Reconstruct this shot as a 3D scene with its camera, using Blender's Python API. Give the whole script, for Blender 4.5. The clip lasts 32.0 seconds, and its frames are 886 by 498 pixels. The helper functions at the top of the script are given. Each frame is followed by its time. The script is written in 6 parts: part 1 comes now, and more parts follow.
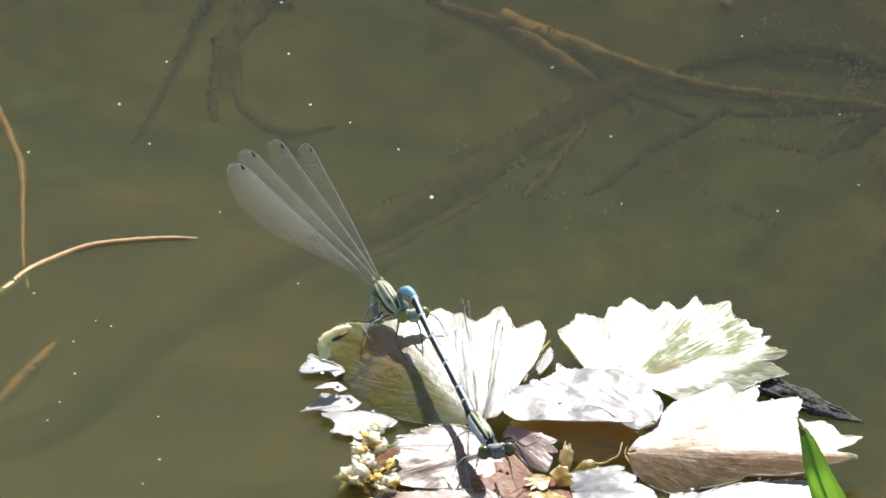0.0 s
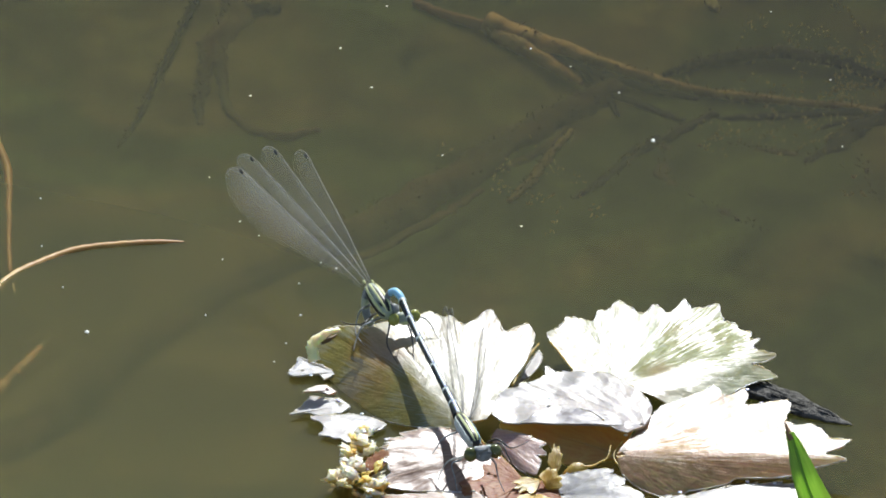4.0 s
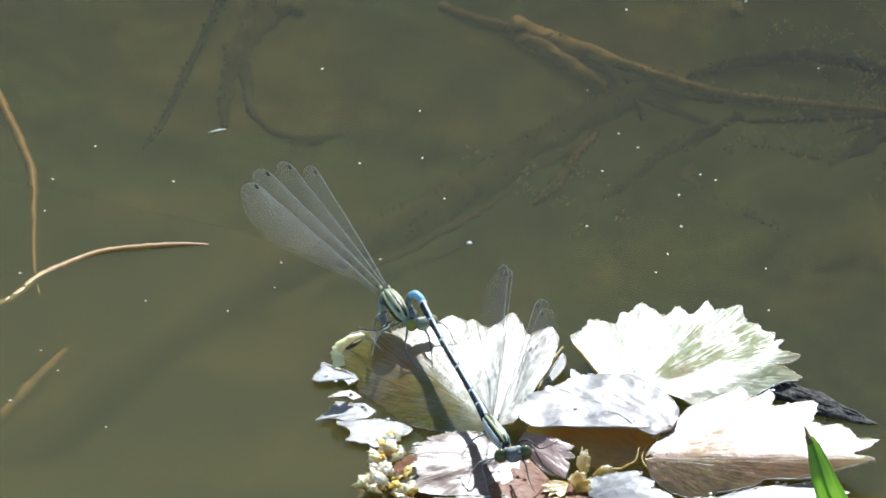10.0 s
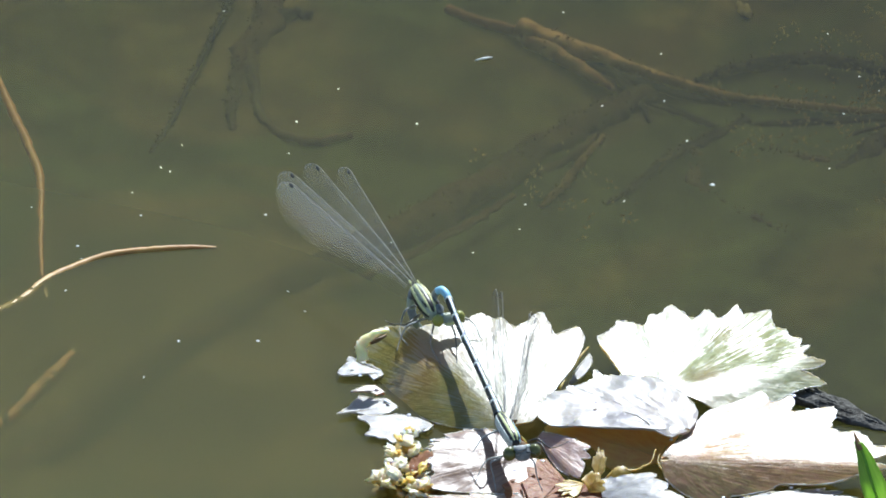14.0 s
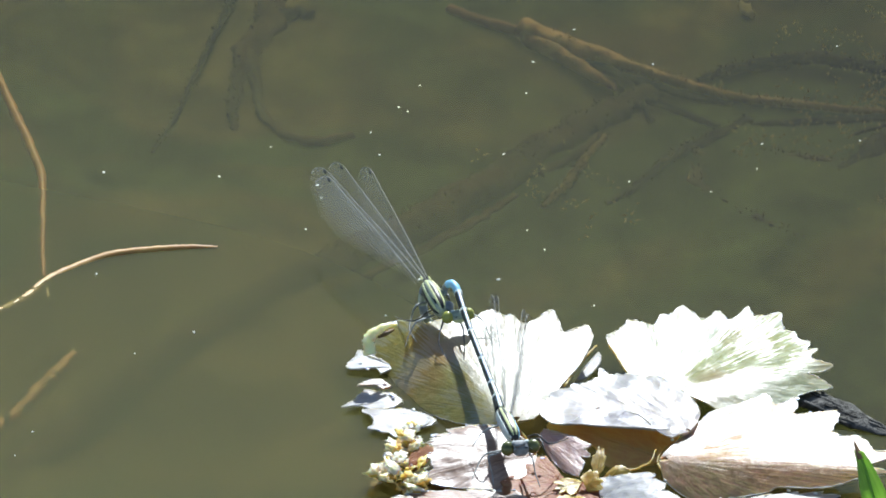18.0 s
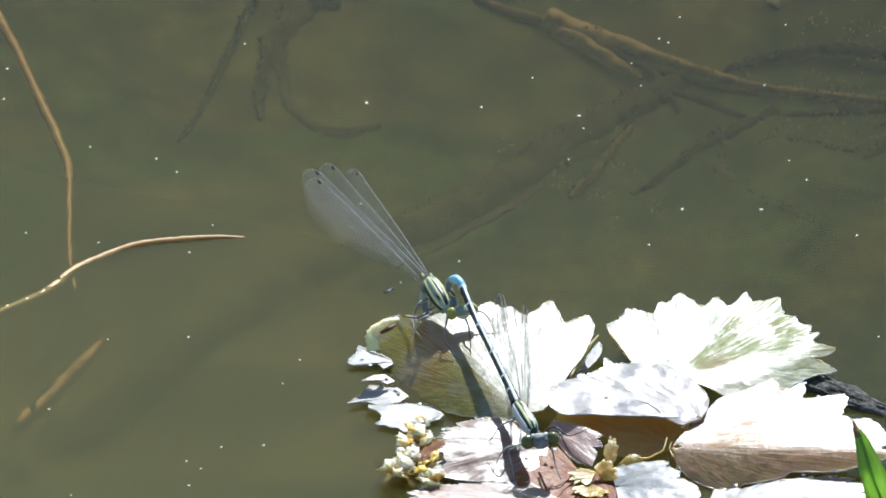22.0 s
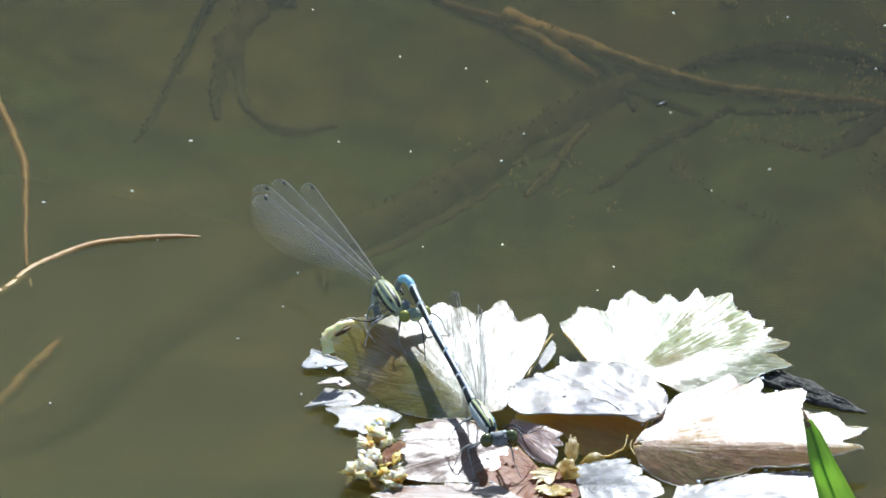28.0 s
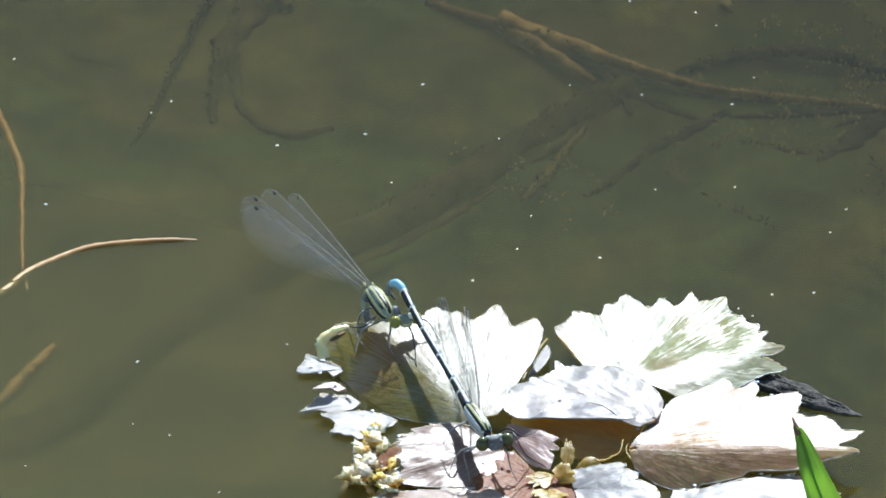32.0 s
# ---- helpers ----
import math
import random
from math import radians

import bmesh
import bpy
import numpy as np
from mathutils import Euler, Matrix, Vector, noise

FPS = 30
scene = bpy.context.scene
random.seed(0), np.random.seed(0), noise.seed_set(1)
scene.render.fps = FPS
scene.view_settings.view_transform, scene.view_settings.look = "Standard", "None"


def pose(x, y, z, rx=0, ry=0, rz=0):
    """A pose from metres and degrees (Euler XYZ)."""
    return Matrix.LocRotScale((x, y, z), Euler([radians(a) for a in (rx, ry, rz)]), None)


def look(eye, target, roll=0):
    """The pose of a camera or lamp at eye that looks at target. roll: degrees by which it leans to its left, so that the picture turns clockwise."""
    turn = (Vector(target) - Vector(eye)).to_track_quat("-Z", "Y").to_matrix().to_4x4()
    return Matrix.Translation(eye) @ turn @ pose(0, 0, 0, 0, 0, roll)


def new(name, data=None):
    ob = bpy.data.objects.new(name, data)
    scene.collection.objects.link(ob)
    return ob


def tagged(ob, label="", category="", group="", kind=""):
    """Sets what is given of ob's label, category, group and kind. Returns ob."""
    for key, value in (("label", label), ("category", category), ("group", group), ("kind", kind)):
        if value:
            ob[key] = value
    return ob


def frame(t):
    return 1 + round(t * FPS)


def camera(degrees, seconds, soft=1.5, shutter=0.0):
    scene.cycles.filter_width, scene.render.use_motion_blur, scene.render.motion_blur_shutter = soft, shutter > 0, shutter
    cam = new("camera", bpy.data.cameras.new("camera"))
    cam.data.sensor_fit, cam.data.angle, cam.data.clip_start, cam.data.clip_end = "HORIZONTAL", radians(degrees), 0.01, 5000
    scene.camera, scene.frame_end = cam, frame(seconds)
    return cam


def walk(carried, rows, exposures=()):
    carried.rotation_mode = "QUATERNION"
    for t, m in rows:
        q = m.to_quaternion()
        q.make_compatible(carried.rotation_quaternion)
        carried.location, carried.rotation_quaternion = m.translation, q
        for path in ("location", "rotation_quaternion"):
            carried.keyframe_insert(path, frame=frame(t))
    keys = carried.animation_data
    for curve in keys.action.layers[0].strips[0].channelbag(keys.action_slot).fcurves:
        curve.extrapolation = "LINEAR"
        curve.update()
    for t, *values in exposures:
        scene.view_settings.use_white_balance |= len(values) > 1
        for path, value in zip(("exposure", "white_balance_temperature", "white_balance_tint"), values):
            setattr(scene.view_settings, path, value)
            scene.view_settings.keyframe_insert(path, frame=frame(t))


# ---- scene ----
MM = 0.001
# ---- camera and its way: hand-held telephoto from the bank, small pans only ----
cam = camera(2.0794, 32.0, soft=1.8, shutter=0.4)
EYE = Vector((0, -2.0785, 1.2000))
AIM = (
    (0, 0, 0), (0.5, 0.26, 0.17), (1, 0.59, 0.68), (1.5, 0.77, 0.39), (2, 1.02, 0.39),
    (2.5, 1.27, 0.39), (3, 1.27, 0.57), (3.5, 1.36, 0.68), (5.5, 1.3, 0.57), (6, 1.13, 0.17),
    (6.5, 0.88, 0.68), (7, 0.62, 0.57), (7.5, 0.34, 1.02), (8, 0.26, 1.41), (8.5, 0.03, 0.9),
    (9, -0.48, 1.19), (9.5, -0.91, 1.08), (10, -1.08, 1.24), (10.5, -1.45, 1.41), (11, -1.87, 1.41),
    (11.5, -1.97, 1.7), (12, -1.87, 1.59), (12.5, -2.1, 1.76), (13, -1.96, 1.59), (13.5, -1.96, 1.92),
    (14, -1.79, 1.76), (14.5, -1.62, 1.42), (16.5, -1.68, 1.76), (17, -1.68, 1.41), (17.5, -1.7, 1.7),
    (18, -1.97, 1.7), (18.5, -2.39, 1.24), (19, -2.61, 0.86), (19.5, -3.04, 1.02), (20, -3.46, 0.68),
    (20.5, -3.8, 0.18), (21, -4.17, 0.4), (21.5, -4.31, 0), (22, -4.56, -0.17), (22.5, -4.42, -0.34),
    (23, -4.25, -0.62), (23.5, -4.14, -0.68), (24, -3.61, -0.31), (24.5, -3.02, -0.48), (25, -2.55, -0.34),
    (25.5, -1.82, -0.17), (27.5, -0.34, -0.42), (28, -0.28, -0.34), (28.5, -0.34, -0.51), (29, -0.47, -0.31),
    (29.5, -0.47, -0.39), (30, -0.59, -0.22), (30.5, -0.59, 0.01), (31, -0.51, 0.01), (31.5, -0.34, 0.23),
    (32, 0.08, 0.34),
)
walk(cam, [(t, look(EYE, (x * MM, y * MM, 0))) for t, x, y in AIM],
     exposures=[(0, 0.45, 6500, 10), (1, 0.60, 6500, 9), (2, 0.34, 6420, 9), (3, 0.24, 6350, 9), (3.5, 0.26, 6350, 9), (6, 0.42, 6150, 7), (7, 0.24, 6080, 7), (8, 0.30, 6000, 7), (9, 0.36, 5950, 7),
                (13, 0.44, 5900, 6), (14, 0.46, 5900, 6), (17, 0.48, 5920, 6), (19, 0.62, 5950, 6), (20, 0.44, 5930, 6), (22, 0.46, 5900, 7), (25, 0.38, 5850, 7), (32, 0.35, 5850, 7)])

# ---- light: clear sky, high sun beyond the water ----
SUN_DIR = Vector((0.15, 0.73, 0.665)).normalized()
world = bpy.data.worlds.new("sky")
scene.world = world
world.use_nodes = True
wn = world.node_tree.nodes
sky = wn.new("ShaderNodeTexSky")
sky.sky_type = "NISHITA"
sky.sun_disc = False
sky.dust_density = 0.4
sky.sun_elevation = math.asin(SUN_DIR.z)
sky.sun_rotation = math.atan2(SUN_DIR.x, SUN_DIR.y)
wn["Background"].inputs[1].default_value = 0.09
world.node_tree.links.new(sky.outputs[0], wn["Background"].inputs[0])
sun = new("sun", bpy.data.lights.new("sun", "SUN"))
sun.data.energy, sun.data.angle, sun.data.color = 5.0, radians(0.53), (1, 0.98, 0.95)
sun.matrix_world = look(SUN_DIR * 5, (0, 0, 0))


# ---- materials ----
def mat(name, c1, c2, c3=None, scale=600, rough=0.5, spec=0.5, bump=0.2, depth=0.2, streak=0.0, metal=0.0, alpha=1.0,
        trans=0.0, rnd=0.0, rough_var=0.1, stain=0.6, coat=0.0, sss=0.0, worn=0.0, patch=None, dulling=0.33):
    """Two colours mottled by fine noise, a third in wide stains, bump of the same grain."""
    m = bpy.data.materials.new(name)
    m.use_nodes = True
    n, l = m.node_tree.nodes, m.node_tree.links
    b = n["Principled BSDF"]
    co = n.new("ShaderNodeTexCoord")
    src = co.outputs["Object"]
    fine = n.new("ShaderNodeTexNoise")
    fine.inputs["Scale"].default_value, fine.inputs["Detail"].default_value = scale, 6
    wide = n.new("ShaderNodeTexNoise")
    wide.inputs["Scale"].default_value, wide.inputs["Detail"].default_value = scale / 7, 4
    l.new(src, wide.inputs["Vector"])
    if streak:
        mp = n.new("ShaderNodeMapping")
        mp.inputs["Scale"].default_value = (5, streak, 1)
        l.new(co.outputs["UV"], mp.inputs["Vector"])
        l.new(mp.outputs[0], fine.inputs["Vector"])
        fine.inputs["Scale"].default_value = 1.0
        fine.inputs["Distortion"].default_value = 0.3
    else:
        l.new(src, fine.inputs["Vector"])
    r1 = n.new("ShaderNodeMapRange")
    r1.inputs["From Min"].default_value, r1.inputs["From Max"].default_value = 0.35, 0.65
    l.new(fine.outputs[0], r1.inputs[0])
    mx = n.new("ShaderNodeMix")
    mx.data_type = "RGBA"
    mx.inputs["A"].default_value, mx.inputs["B"].default_value = (*c1, 1), (*c2, 1)
    l.new(r1.outputs[0], mx.inputs["Factor"])
    out = mx.outputs["Result"]
    if c3:
        r2 = n.new("ShaderNodeMapRange")
        r2.inputs["From Min"].default_value, r2.inputs["From Max"].default_value = 0.45, 0.7
        r2.inputs["To Max"].default_value = stain
        l.new(wide.outputs[0], r2.inputs[0])
        m2 = n.new("ShaderNodeMix")
        m2.data_type = "RGBA"
        m2.inputs["B"].default_value = (*c3, 1)
        l.new(r2.outputs[0], m2.inputs["Factor"])
        l.new(out, m2.inputs["A"])
        out = m2.outputs["Result"]
    if rnd:
        oi, hs = n.new("ShaderNodeObjectInfo"), n.new("ShaderNodeHueSaturation")
        r3 = n.new("ShaderNodeMapRange")
        r3.inputs["To Min"].default_value, r3.inputs["To Max"].default_value = 1 - rnd, 1 + rnd
        l.new(oi.outputs["Random"], r3.inputs[0])
        l.new(r3.outputs[0], hs.inputs["Value"])
        l.new(out, hs.inputs["Color"])
        out = hs.outputs[0]
    l.new(out, b.inputs["Base Color"])
    r4 = n.new("ShaderNodeMapRange")
    r4.inputs["To Min"].default_value, r4.inputs["To Max"].default_value = rough - rough_var, rough + rough_var
    l.new(wide.outputs[0], r4.inputs[0])
    l.new(r4.outputs[0], b.inputs["Roughness"])
    b.inputs["Specular IOR Level"].default_value = spec
    b.inputs["Metallic"].default_value = metal
    b.inputs["Alpha"].default_value = alpha
    b.inputs["Coat Weight"].default_value = coat
    b.inputs["Coat Roughness"].default_value = rough
    b.inputs["Coat IOR"].default_value = 1.55
    if worn:
        pat = n.new("ShaderNodeTexNoise")
        pat.inputs["Scale"].default_value, pat.inputs["Detail"].default_value = 170, 3
        l.new(src, pat.inputs["Vector"])
        add, ramp = n.new("ShaderNodeMath"), n.new("ShaderNodeMapRange")
        add.operation = "ADD"
        l.new(pat.outputs[0], add.inputs[0])
        l.new(fine.outputs[0], add.inputs[1])
        total = add.outputs[0]
        ramp.inputs["From Min"].default_value, ramp.inputs["From Max"].default_value = 1.1, 1.24
        if patch:
            # gloss is lowered in a window of the leaf: along its length and across it
            split = n.new("ShaderNodeSeparateXYZ")
            l.new(co.outputs["UV"], split.inputs[0])
            mask = None
            for axis, (w0, w1, w2, w3) in enumerate(patch):
                for lo, hi in ((w0, w1), (w3, w2)):
                    win = n.new("ShaderNodeMapRange")
                    win.interpolation_type = "SMOOTHSTEP"
                    win.inputs["From Min"].default_value, win.inputs["From Max"].default_value = lo, hi
                    l.new(split.outputs[axis], win.inputs[0])
                    if mask is None:
                        mask = win.outputs[0]
                    else:
                        both = n.new("ShaderNodeMath")
                        both.operation = "MULTIPLY"
                        l.new(mask, both.inputs[0])
                        l.new(win.outputs[0], both.inputs[1])
                        mask = both.outputs[0]
            lift = n.new("ShaderNodeMath")
            lift.operation = "MULTIPLY_ADD"
            lift.inputs[1].default_value = dulling
            l.new(mask, lift.inputs[0])
            l.new(total, lift.inputs[2])
            total = lift.outputs[0]
            ramp.inputs["From Min"].default_value, ramp.inputs["From Max"].default_value = 1.27, 1.38
        ramp.inputs["To Min"].default_value, ramp.inputs["To Max"].default_value = coat, coat * (1 - worn)
        l.new(total, ramp.inputs[0])
        l.new(ramp.outputs[0], b.inputs["Coat Weight"])
        half = n.new("ShaderNodeMath")
        half.operation = "MULTIPLY"
        half.inputs[1].default_value = spec / max(coat, 0.01)
        l.new(ramp.outputs[0], half.inputs[0])
        l.new(half.outputs[0], b.inputs["Specular IOR Level"])
    if sss:
        b.inputs["Subsurface Weight"].default_value = sss
        b.inputs["Subsurface Radius"].default_value = (1.0, 0.75, 0.3)
        b.inputs["Subsurface Scale"].default_value = 1.0 * MM
    if trans:
        tl, ms = n.new("ShaderNodeBsdfTranslucent"), n.new("ShaderNodeMixShader")
        l.new(out, tl.inputs[0])
        ms.inputs[0].default_value = trans
        l.new(b.outputs[0], ms.inputs[1])
        l.new(tl.outputs[0], ms.inputs[2])
        l.new(ms.outputs[0], n["Material Output"].inputs[0])
    if bump:
        bp = n.new("ShaderNodeBump")
        bp.inputs["Strength"].default_value, bp.inputs["Distance"].default_value = bump, depth * MM
        l.new(fine.outputs[0], bp.inputs["Height"])
        if streak:
            crease, b2 = n.new("ShaderNodeTexNoise"), n.new("ShaderNodeBump")
            crease.inputs["Scale"].default_value, crease.inputs["Detail"].default_value = scale, 5
            l.new(src, crease.inputs["Vector"])
            b2.inputs["Strength"].default_value, b2.inputs["Distance"].default_value = 0.5, 0.25 * MM
            l.new(crease.outputs[0], b2.inputs["Height"])
            l.new(b2.outputs[0], bp.inputs["Normal"])
        l.new(bp.outputs[0], b.inputs["Normal"])
    return m


def water_mat():
    m = bpy.data.materials.new("pond_water")
    m.use_nodes = True
    n, l = m.node_tree.nodes, m.node_tree.links
    n.remove(n["Principled BSDF"])
    clear, murk, gloss = n.new("ShaderNodeBsdfRefraction"), n.new("ShaderNodeSubsurfaceScattering"), n.new("ShaderNodeBsdfGlossy")
    # silt in the upper few millimetres scatters light sideways
    murk.falloff = "BURLEY"
    murk.inputs["Scale"].default_value, murk.inputs["Radius"].default_value = 0.008, (1.0, 1.0, 0.8)
    clear.inputs["Color"].default_value = (0.46, 0.44, 0.27, 1)
    clear.inputs["IOR"].default_value, clear.inputs["Roughness"].default_value = 1.03, 0.13
    co, tone_noise = n.new("ShaderNodeTexCoord"), n.new("ShaderNodeTexNoise")
    tone_noise.inputs["Scale"].default_value, tone_noise.inputs["Detail"].default_value = 3, 2
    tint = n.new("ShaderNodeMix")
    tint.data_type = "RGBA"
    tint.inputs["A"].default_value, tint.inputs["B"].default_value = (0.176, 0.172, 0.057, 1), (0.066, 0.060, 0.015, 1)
    # uneven brightness put into the murk colour: offset noise, a hand's width to half a metre across
    mp, tone_range = n.new("ShaderNodeMapping"), n.new("ShaderNodeMapRange")
    # offset picked so the tone runs paler near left, darker far right
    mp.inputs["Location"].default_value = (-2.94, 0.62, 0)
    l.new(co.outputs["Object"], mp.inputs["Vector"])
    l.new(mp.outputs[0], tone_noise.inputs["Vector"])
    l.new(tone_noise.outputs[0], tone_range.inputs[0])
    tone_range.inputs["From Min"].default_value, tone_range.inputs["From Max"].default_value = 0.35, 0.66
    l.new(tone_range.outputs[0], tint.inputs["Factor"])
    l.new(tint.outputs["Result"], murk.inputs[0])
    gloss.inputs["Roughness"].default_value = 0.035
    rip, bp = n.new("ShaderNodeTexNoise"), n.new("ShaderNodeBump")
    rip.inputs["Scale"].default_value = 55
    l.new(co.outputs["Object"], rip.inputs["Vector"])
    l.new(rip.outputs[0], bp.inputs["Height"])
    bp.inputs["Strength"].default_value, bp.inputs["Distance"].default_value = 0.25, 0.0002
    l.new(bp.outputs[0], gloss.inputs["Normal"])
    body, top, fr = n.new("ShaderNodeMixShader"), n.new("ShaderNodeMixShader"), n.new("ShaderNodeLayerWeight")
    fr.inputs["Blend"].default_value = 0.5
    powr, grow = n.new("ShaderNodeMath"), n.new("ShaderNodeMath")
    powr.operation, grow.operation = "POWER", "MULTIPLY_ADD"
    powr.inputs[1].default_value = 5.0
    grow.inputs[1].default_value, grow.inputs[2].default_value = 0.98, 0.02
    l.new(fr.outputs["Facing"], powr.inputs[0])
    l.new(powr.outputs[0], grow.inputs[0])
    body.inputs[0].default_value = 0.31
    l.new(clear.outputs[0], body.inputs[1])
    l.new(murk.outputs[0], body.inputs[2])
    l.new(grow.outputs[0], top.inputs[0])
    l.new(body.outputs[0], top.inputs[1])
    l.new(gloss.outputs[0], top.inputs[2])
    l.new(top.outputs[0], n["Material Output"].inputs[0])
    return m


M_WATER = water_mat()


def silt_mat(name, green, brown, lift, shift=0.0):
    """Settled silt: olive and brown clouds, darker blotches and a fine grain."""
    m = bpy.data.materials.new(name)
    m.use_nodes = True
    n, l = m.node_tree.nodes, m.node_tree.links
    b = n["Principled BSDF"]
    co = n.new("ShaderNodeTexCoord")
    outs = []
    for sc, det, dis, lo, hi in ((24, 5, 1.4, 0.42, 0.60), (85, 7, 1.0, 0.30, 0.72), (420, 4, 0.3, 0.3, 0.7)):
        t, mr = n.new("ShaderNodeTexNoise"), n.new("ShaderNodeMapRange")
        t.inputs["Scale"].default_value, t.inputs["Detail"].default_value, t.inputs["Distortion"].default_value = sc, det, dis
        mr.inputs["From Min"].default_value, mr.inputs["From Max"].default_value = lo - shift, hi - shift
        l.new(co.outputs["Object"], t.inputs["Vector"])
        l.new(t.outputs[0], mr.inputs[0])
        outs.append(mr.outputs[0])
    mx = n.new("ShaderNodeMix")
    mx.data_type = "RGBA"
    mx.inputs["A"].default_value, mx.inputs["B"].default_value = (*green, 1), (*brown, 1)
    l.new(outs[0], mx.inputs["Factor"])
    col = mx.outputs["Result"]
    for o, lo, hi in ((outs[1], 0.48, 1.5), (outs[2], 0.85, 1.15)):
        hs, mr = n.new("ShaderNodeHueSaturation"), n.new("ShaderNodeMapRange")
        mr.inputs["To Min"].default_value, mr.inputs["To Max"].default_value = lo * lift, hi * lift
        lift = 1.0
        l.new(o, mr.inputs[0])
        l.new(mr.outputs[0], hs.inputs["Value"])
        l.new(col, hs.inputs["Color"])
        col = hs.outputs[0]
    l.new(col, b.inputs["Base Color"])
    b.inputs["Roughness"].default_value, b.inputs["Specular IOR Level"].default_value = 0.95, 0.05
    return m


M_MUD = silt_mat("pond_mud", (0.050, 0.060, 0.018), (0.102, 0.074, 0.023), 0.74)
M_LOG = silt_mat("silted_wood", (0.040, 0.033, 0.013), (0.066, 0.039, 0.014), 0.8, 0.05)
M_BARK = mat("wet_bark", (0.25, 0.14, 0.06), (0.42, 0.26, 0.12), (0.08, 0.045, 0.02), scale=320, rough=0.9, spec=0.1, bump=0.8, depth=1.0, stain=0.7)
M_RED = mat("red_brown_bark", (0.14, 0.055, 0.022), (0.22, 0.10, 0.042), (0.06, 0.03, 0.014), scale=420, rough=0.8, spec=0.2, bump=0.6, depth=0.6)
M_ROOT = silt_mat("silted_root", (0.054, 0.044, 0.018), (0.074, 0.044, 0.017), 0.9)
M_DARK = silt_mat("dark_root", (0.016, 0.015, 0.008), (0.032, 0.020, 0.009), 0.8)
M_TWIG = mat("orange_twig", (0.34, 0.18, 0.05), (0.46, 0.28, 0.085), (0.74, 0.60, 0.30), scale=300, rough=0.45, spec=0.3, bump=0.3, stain=0.6, sss=0.3)
M_TWIGS = mat("wet_orange_shoot", (0.30, 0.12, 0.03), (0.44, 0.20, 0.05), (0.48, 0.29, 0.10), scale=500, rough=0.5, spec=0.3, bump=0.3, stain=0.6)
M_TWIGD = mat("sunken_orange_twig", (0.30, 0.13, 0.035), (0.42, 0.21, 0.06), (0.46, 0.30, 0.12), scale=700, rough=0.6, spec=0.2, bump=0.3, stain=0.5)
# gloss is lowered over the hanging flank to stop sky sheen hiding its olive
M_LEAF1 = mat("leaf_green", (0.155, 0.15, 0.045), (0.225, 0.195, 0.07), (0.30, 0.15, 0.065), scale=900, streak=130, rough=0.38, rough_var=0.05, spec=0.7, coat=0.85, bump=0.5, depth=0.1, sss=0.85, worn=0.9, stain=0.6, patch=((0.05, 0.15, 1.2, 1.3), (0.56, 0.72, 1.2, 1.3)), dulling=0.36)
M_LEAF2 = mat("leaf_green_bleached", (0.15, 0.18, 0.035), (0.22, 0.24, 0.07), (0.24, 0.15, 0.06), scale=900, streak=130, rough=0.38, rough_var=0.05, spec=0.7, coat=0.85, bump=0.5, depth=0.1, sss=0.85, worn=0.9, stain=0.6, patch=((0.1, 0.25, 0.95, 1.1), (0.40, 0.5, 0.66, 0.85)), dulling=0.41)
M_LEAFO = mat("leaf_olive_brown", (0.40, 0.19, 0.085), (0.37, 0.27, 0.075), (0.44, 0.17, 0.08), scale=900, streak=120, rough=0.38, rough_var=0.06, spec=0.6, coat=0.85, bump=0.5, depth=0.1, sss=0.85, worn=0.85, stain=0.55, patch=((0.1, 0.2, 0.42, 0.55), (0.25, 0.4, 0.6, 0.7)), dulling=0.24)
M_LEAFP = mat("leaf_bleached", (0.40, 0.37, 0.33), (0.48, 0.42, 0.38), (0.42, 0.30, 0.25), scale=700, streak=110, rough=0.39, rough_var=0.07, spec=1.0, coat=1.0, bump=0.35, depth=0.1, sss=0.6, worn=0.2, trans=0.45)
M_WILT = mat("leaf_wilted", (0.13, 0.055, 0.022), (0.29, 0.17, 0.095), (0.22, 0.075, 0.03), scale=700, streak=60, rough=0.38, spec=0.6, coat=0.5, bump=0.6, depth=0.12, sss=0.5, worn=0.9)
M_HEART = mat("leaf_red_brown", (0.22, 0.055, 0.018), (0.28, 0.12, 0.035), (0.17, 0.03, 0.014), scale=700, streak=40, rough=0.5, spec=0.2, bump=0.5, sss=0.5)
M_LEAFG = mat("leaf_grey", (0.24, 0.235, 0.225), (0.32, 0.305, 0.29), (0.20, 0.14, 0.11), scale=800, streak=90, rough=0.4, rough_var=0.1, spec=0.5, coat=0.55, bump=0.6, depth=0.12, sss=0.5, worn=0.85)
M_LEAFB = mat("leaf_rust", (0.60, 0.29, 0.07), (0.66, 0.39, 0.10), (0.64, 0.20, 0.055), scale=700, streak=24, rough=0.45, spec=0.4, bump=0.35, depth=0.2, sss=0.9)
M_PINK = mat("leaf_pink", (0.38, 0.20, 0.16), (0.46, 0.30, 0.24), (0.28, 0.08, 0.05), scale=700, streak=30, rough=0.42, spec=0.9, coat=0.6, bump=0.4, sss=0.6)
M_RIM = mat("leaf_rim", (0.50, 0.46, 0.38), (0.62, 0.56, 0.48), (0.40, 0.22, 0.13), scale=900, rough=0.35, spec=0.8, coat=0.8, bump=0.2, sss=0.7)
# brown of the curl's inside, with its shade put into the colour
M_HOLLOW = mat("shaded_hollow", (0.10, 0.055, 0.02), (0.16, 0.09, 0.03), scale=700, rough=0.6, bump=0.3)
